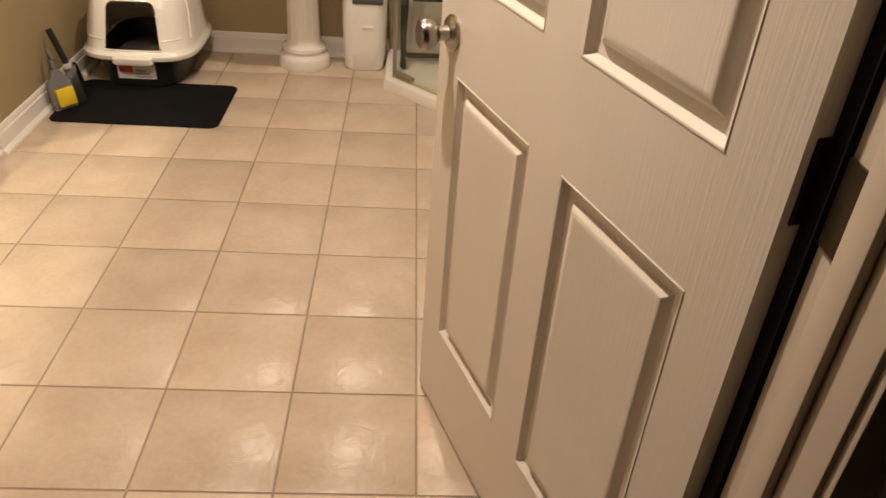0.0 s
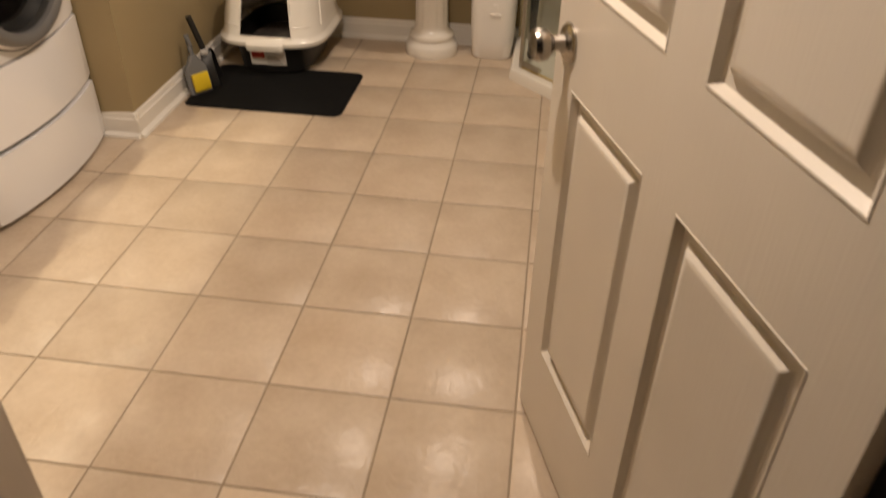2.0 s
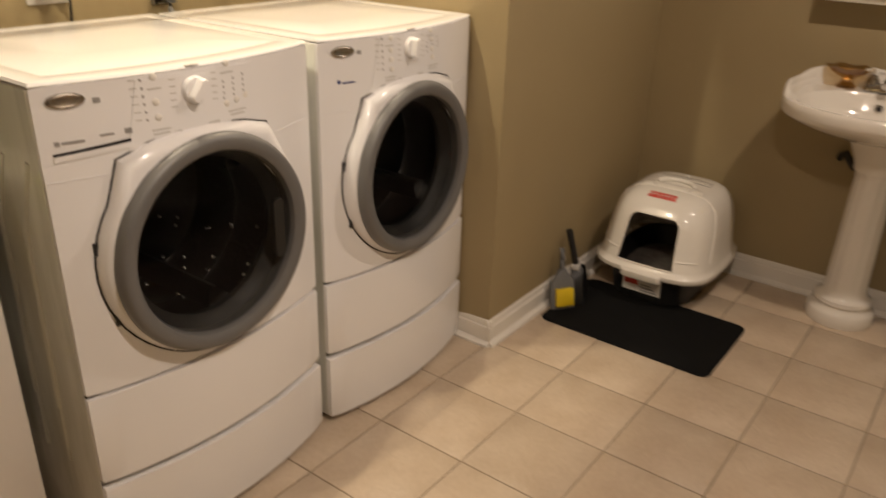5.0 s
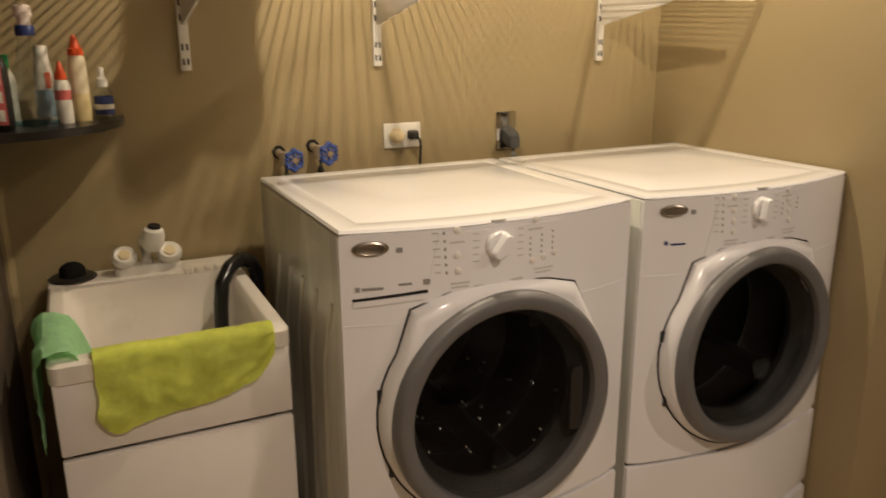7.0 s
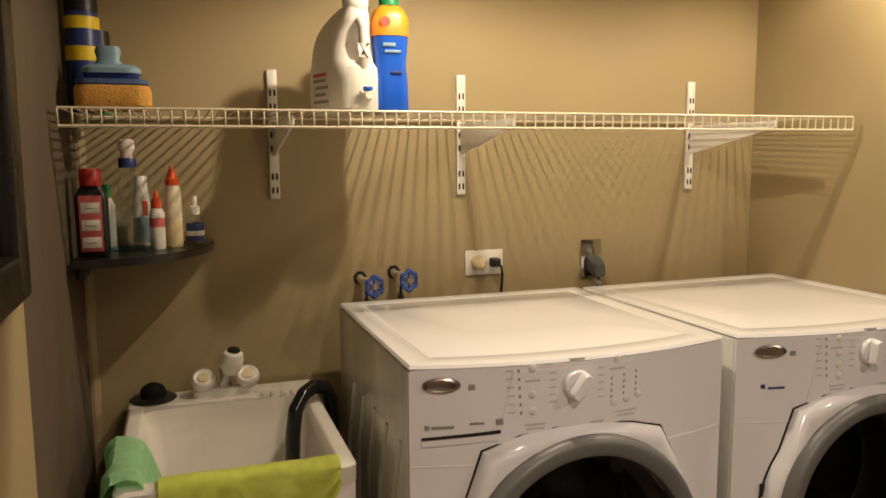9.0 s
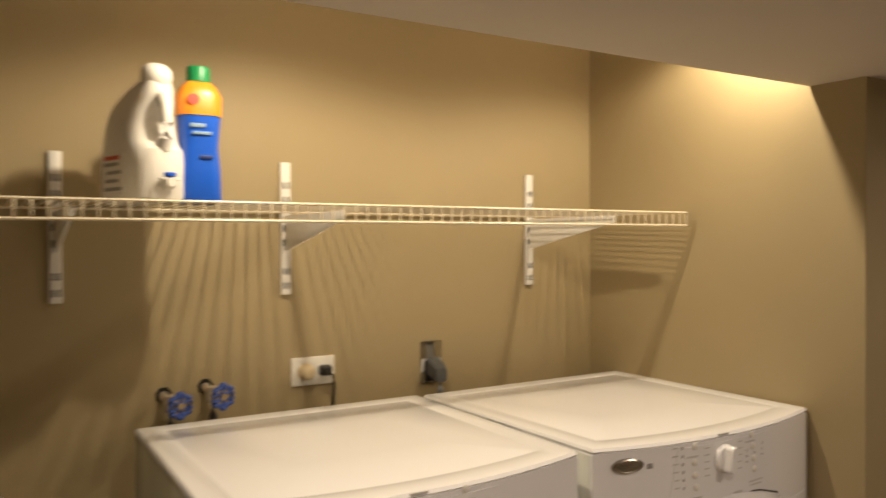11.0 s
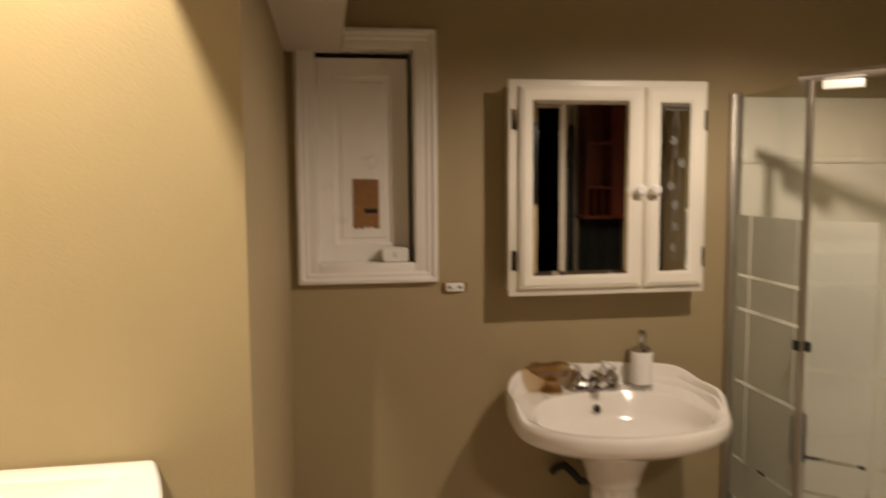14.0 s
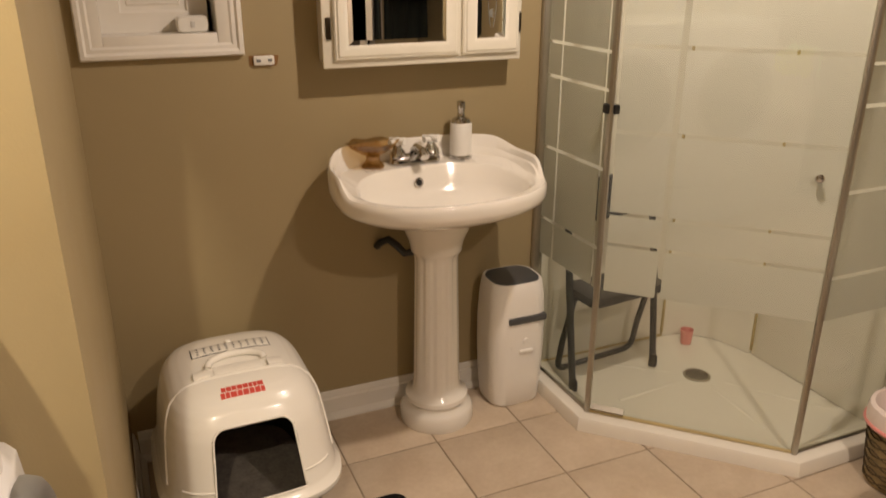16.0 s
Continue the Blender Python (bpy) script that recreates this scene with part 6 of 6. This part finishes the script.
def post(x, y, turn, w, dpt, z0, z1, name="post"):
    bm = box(-w / 2, w / 2, -dpt / 2, dpt / 2, z0, z1, 0.003)
    box(-w / 2 - 0.003, -w / 2 + 0.004, -dpt / 2 + 0.004, dpt / 2 - 0.004, z0, z1, 0.001, bm=bm)
    bmesh.ops.transform(bm, matrix=pose(x, y, 0, 0, 0, turn), verts=bm.verts)
    return part(name, bm, ALU, shower)


post(P1.x, P1.y, 22, 0.011, 0.020, CURB, GZ1 + 0.01)
post(P2.x, P2.y, 67, 0.011, 0.020, CURB, GZ1 + 0.01)
post(g[0].x, YN - 0.012, 0, 0.034, 0.022, CURB, GZ1 + 0.01, "wall_channel")
post(XE - 0.012, g[3].y, 90, 0.034, 0.022, CURB, GZ1 + 0.01, "wall_channel")
for a, b in ((Vector((g[0].x, YN - 0.02)), P1), (P1, P2), (P2, Vector((XE - 0.02, g[3].y)))):
    d = (b - a).normalized()
    part("sill_channel", tube([(a.x, a.y, CURB + 0.005), (b.x, b.y, CURB + 0.005)], 0.006, 6), SEAL if a == P1 else ALU, shower)
d = (P2 - P1).normalized()
bar = part("header_rail", tube([(P1.x - d.x * 0.03, P1.y - d.y * 0.03, 1.815), (P2.x + d.x * 0.02, P2.y + d.y * 0.02, 1.835)], 0.013, 12), CHROME, shower, "chrome header rail")
mcl = Matrix.Translation((P1.x + d.x * 0.03, P1.y + d.y * 0.03, 1.79)) @ Matrix.Rotation(math.atan2(d.y, d.x), 4, "Z")
bm = box(0, 0.10, -0.012, 0.008, -0.012, 0.012, 0.003)
bmesh.ops.transform(bm, matrix=mcl, verts=bm.verts)
part("rail_clip", bm, WHITEP, shower, "white rail clip")
k0 = P1 + d * 0.575
kb = spin(((0, 0), (0.006, 0), (0.006, 0.010), (0.011, 0.014), (0.012, 0.021), (0.007, 0.026), (0, 0.027)), 20, Matrix.Translation((k0.x, k0.y, 0.93)) @ Matrix.Rotation(radians(90), 4, (d.x, d.y, 0)))
part("door_knob", kb, CHROME, shower, "small chrome door knob")
for s, z in ((0.012, 1.075), (-0.012, 1.075)):
    q = P1 + d * s
    part("hinge", box(q.x - 0.008, q.x + 0.008, q.y - 0.012, q.y + 0.012, z - 0.014, z + 0.014, 0.002), BLACKP, shower)
part("door_foot", tube([(P1.x + d.x * 0.01, P1.y + d.y * 0.01, CURB + 0.022), (P1.x + d.x * 0.12, P1.y + d.y * 0.12, CURB + 0.022)], 0.014, 4), ALU, shower)

# bottles on the ledge
jm = thing("cleaner_jug", pose(0.60, 3.64, 1.5752, 0, 0, -40), "white spray jug with a handle on the shower ledge", "bottle")
part("body", loft([oval(0, 0, z, rx, ry, 28, 3) for rx, ry, z in ((0.032, 0.022, 0), (0.034, 0.024, 0.006), (0.033, 0.024, 0.06), (0.022, 0.018, 0.098), (0.011, 0.011, 0.112))]), WHITEP, jm)
part("head", box(-0.034, 0.022, -0.011, 0.011, 0.110, 0.138, 0.005), WHITEP, jm)
part("handle", tube([(0.028, 0, 0.122), (0.043, 0, 0.104), (0.041, 0, 0.06), (0.031, 0, 0.042)], 0.007, 8), WHITEP, jm)
bottle("shampoo_bottle", 0.560, 3.69, 1.5752, (("body", ((0, 0), (0.018, 0), (0.020, 0.005), (0.020, 0.085), (0.013, 0.096), (0, 0.096)), PALEBLUE), ("cap", ((0.014, 0.094), (0.014, 0.115), (0.008, 0.128), (0, 0.128)), ORANGE)), "pale blue bottle with an orange cap")

# folding step chair in the shower
ch = thing("folding_chair", pose(0.15, 3.655, 0.040, 0, 0, 6), "dark grey folding chair inside the shower", "chair")
for s in (-1, 1):
    part("front_leg", tube([(s * 0.19, -0.055, 0.0), (s * 0.195, -0.01, 0.36), (s * 0.185, 0.05, 0.74)], 0.0125, 10), CHAIRG, ch)
    part("foot", spin(((0, 0), (0.016, 0), (0.016, 0.035), (0.012, 0.045), (0, 0.045)), 12, pose(s * 0.19, -0.055, 0)), BLACKP, ch)
bend = [(-0.176, -0.015, 0.34), (-0.178, 0.035, 0.15)] + [(-0.134 - 0.044 * math.cos(radians(a)), 0.050 + 0.015 * a / 90, 0.055 - 0.042 * math.sin(radians(a)) + 0.01) for a in range(0, 91, 15)]
part("rear_frame", tube(bend + [(-x, y, z) for x, y, z in reversed(bend)], 0.0115, 10), CHAIRG, ch, "bent tube rear frame")
part("seat", loft([[(x, y, z) for x, y in round_rect(-0.165, 0.165, -0.11, 0.07, 0.03, 5)] for z in (0.335, 0.345, 0.365)]), CHAIRG, ch)
part("backrest", loft([[(x, y + 0.12 * (z - 0.62), z) for x, y in round_rect(-0.18, 0.18, 0.02, 0.04, 0.008, 3)] for z in (0.60, 0.67, 0.745)]), CHAIRG, ch)
rs = thing("razor_cup", pose(0.585, 3.72, 0.0355), "small pink plastic cup on the shower base", "cup")
part("cup", spin(((0, 0), (0.020, 0), (0.026, 0.06), (0.024, 0.06), (0.018, 0.004), (0, 0.004)), 20), PINK, rs)

# ---- basket by the shower ----
bk = thing("wicker_basket", pose(0.625, 2.80, 0), "tan woven waste basket with dark reeds and a white bag", "basket")
part("shell", spin(((0.084, 0.004), (0.090, 0.004), (0.113, 0.236), (0.110, 0.240), (0.107, 0.236)), 40), WICKER, bk)
for k in range(7):
    for side in (-1, 1):
        band = [(0.0885 + 0.1 * z + 0.0035, a, z) for a, z in ((2 * math.pi * j / 48, 0.022 + 0.031 * k + side * 0.008 * math.sin(2 * math.pi * j / 8)) for j in range(48))]
        part("reed", tube([(r * math.cos(a), r * math.sin(a), z) for r, a, z in band], 0.0022, 5, closed=True), REED, bk)
part("bottom", spin(((0, 0.002), (0.085, 0.002), (0.085, 0.008), (0, 0.008)), 24), WICKER, bk)
bm = bmesh.new()
secs = []
for r, z in ((0.118, 0.20), (0.122, 0.235), (0.116, 0.262), (0.104, 0.268), (0.092, 0.24), (0.08, 0.12), (0.03, 0.10)):
    secs.append([((r + 0.006 * noise.noise((3 * math.cos(a), 3 * math.sin(a), z * 20))) * math.cos(a), (r + 0.006 * noise.noise((3 * math.cos(a), 3 * math.sin(a), z * 20))) * math.sin(a), z + 0.010 * noise.noise((4 * math.cos(a), 4 * math.sin(a), 9 + z))) for a in (2 * math.pi * k / 40 for k in range(40))])
part("bag", loft(secs, bm=bm, cap0=False), BAG, bk, "thin white plastic bag")
part("bag_band", tube([(0.120 * math.cos(2 * math.pi * k / 32), 0.120 * math.sin(2 * math.pi * k / 32), 0.205) for k in range(32)], 0.006, 6, closed=True), PINK, bk, "pink bag drawstring")

# ---- toilet and rug behind the door ----
TM = pose(XE - 0.02, 2.33, 0, 0, 0, 180)
to = thing("toilet", TM, "white porcelain toilet with closed lid", "toilet")
part("bowl", loft([oval(cx, 0, z, rx, ry, 40, 2.3) for cx, rx, ry, z in ((0.33, 0.20, 0.10, 0), (0.33, 0.21, 0.11, 0.01), (0.34, 0.19, 0.10, 0.12), (0.36, 0.23, 0.14, 0.28), (0.37, 0.26, 0.175, 0.36), (0.37, 0.265, 0.18, 0.385), (0.37, 0.2, 0.13, 0.388))]), PORCELAIN, to)
part("seat_lid", loft([oval(0.375, 0, z, rx, ry, 40, 2.3) for rx, ry, z in ((0.26, 0.182, 0.389), (0.268, 0.188, 0.395), (0.268, 0.188, 0.42), (0.255, 0.178, 0.43), (0.1, 0.08, 0.433))]), PORCELAIN, to)
part("tank", box(0.0, 0.19, -0.22, 0.22, 0.388, 0.74, 0.03, seg=4), PORCELAIN, to)
part("tank_lid", box(-0.005, 0.2, -0.23, 0.23, 0.74, 0.775, 0.012), PORCELAIN, to)
rug = prism([(0.62, 1.78), (0.30, 1.76), (0.16, 1.80), (0.118, 1.92), (0.145, 2.0), (0.118, 2.06), (0.13, 2.20), (0.17, 2.245), (0.30, 2.20), (0.42, 2.16), (0.62, 2.14)], 0.0, 0.012, 0.004)
solo("bath_rug", rug, RUG, "dark brown contoured bath rug", "rug")

# ---- wooden wall cabinet behind the door ----
wc = thing("wooden_cabinet", pose(0.441, YS, 1.27), "red-brown wooden wall cabinet with open shelves", "cabinet")
CWX = XE - 0.441 - 0.004
for name, b in (("side", (0, 0.016, 0.001, 0.2, 0, 0.88)), ("side", (0.185, 0.20, 0.001, 0.2, 0, 0.88)), ("side", (CWX - 0.016, CWX, 0.001, 0.2, 0, 0.88)), ("back", (0.016, CWX - 0.016, 0.001, 0.012, 0.0, 0.88)), ("top", (-0.012, CWX, 0.001, 0.215, 0.88, 0.90)), ("bottom", (-0.02, CWX, 0.001, 0.22, -0.02, 0.0)), ("shelf", (0.016, 0.185, 0.012, 0.195, 0.19, 0.205)), ("shelf", (0.016, 0.185, 0.012, 0.195, 0.50, 0.515)), ("divider", (0.07, 0.078, 0.012, 0.18, 0, 0.19)), ("divider", (0.125, 0.133, 0.012, 0.18, 0, 0.19)), ("cabinet_door", (0.2, CWX, 0.2, 0.216, 0.0, 0.88))):
    part(name, box(*b, 0.002), MAHOG, wc)


def hung(name, m, width, z0, z1, label, category, folds, seed):
    """Heavy cloth that hangs in folds along local x, its face towards local y."""
    front = []
    n, rows = 40, 14
    for j in range(rows + 1):
        f = j / rows
        z = z1 + (z0 - z1) * f
        half = width / 2 * (0.96 + 0.04 * min(1, 2.5 * f))
        lines = [(-half + 2 * half * k / n, 0.030 + 0.016 * math.sin(folds * 2 * math.pi * k / n + seed) * (0.4 + 0.6 * f) + 0.010 * noise.noise((k * 0.35, f * 2, seed))) for k in range(n + 1)]
        front.append([(x, y, z) for x, y in lines] + [(x, y - 0.012, z) for x, y in reversed(lines)])
    return solo(name, loft(front), TOWEL, label, category, m=m)


hung("bath_towel", pose(0.608, YS, 0), 0.325, 0.50, 1.248, "dark green-black bath towel hung below the wooden cabinet", "towel", 3, 0.4)
hung("bath_robe", door_m @ Matrix.Translation((0.40, -TH - 0.002, 0)) @ Matrix.Rotation(math.pi, 4, "Z"), 0.50, 0.45, 1.86, "dark bath robe hung on the back of the door", "robe", 4, 2.1)

# ---- floor tiles ----
floor = setting("floor", box(XW - 0.05, XE + 0.05, 0.485, YN + 0.05, -0.06, -0.003), GROUT, "beige ceramic tile floor with grey-brown grout")
PITCH, GAP = 0.305, 0.0055
OX, OY = -0.575, 1.405
FX = (XW, XE)
FY = (0.50, YN)
meshes = {}


def tile_mesh(w, h):
    key = (round(w, 4), round(h, 4))
    if key not in meshes:
        e = 0.0022
        meshes[key] = mesh_of("tile", loft([[(x, y, z) for x, y in ((-w / 2 + i, -h / 2 + i), (w / 2 - i, -h / 2 + i), (w / 2 - i, h / 2 - i), (-w / 2 + i, h / 2 - i))] for i, z in ((0, -0.004), (0, -0.0012), (e, 0.0))], cap0=False), TILE)
    return meshes[key]


rnd = random.Random(11)
for i in range(-6, 6):
    for j in range(-4, 9):
        x0, x1 = max(OX + i * PITCH + GAP / 2, FX[0]), min(OX + (i + 1) * PITCH - GAP / 2, FX[1])
        y0, y1 = max(OY + j * PITCH + GAP / 2, FY[0]), min(OY + (j + 1) * PITCH - GAP / 2, FY[1])
        if x1 - x0 < 0.02 or y1 - y0 < 0.02 or (x1 <= XC and y0 >= YA):
            continue
        t = new("tile", tile_mesh(x1 - x0, y1 - y0))
        t.parent = floor
        t.location = ((x0 + x1) / 2, (y0 + y1) / 2, 0.0004 * rnd.uniform(-1, 0))
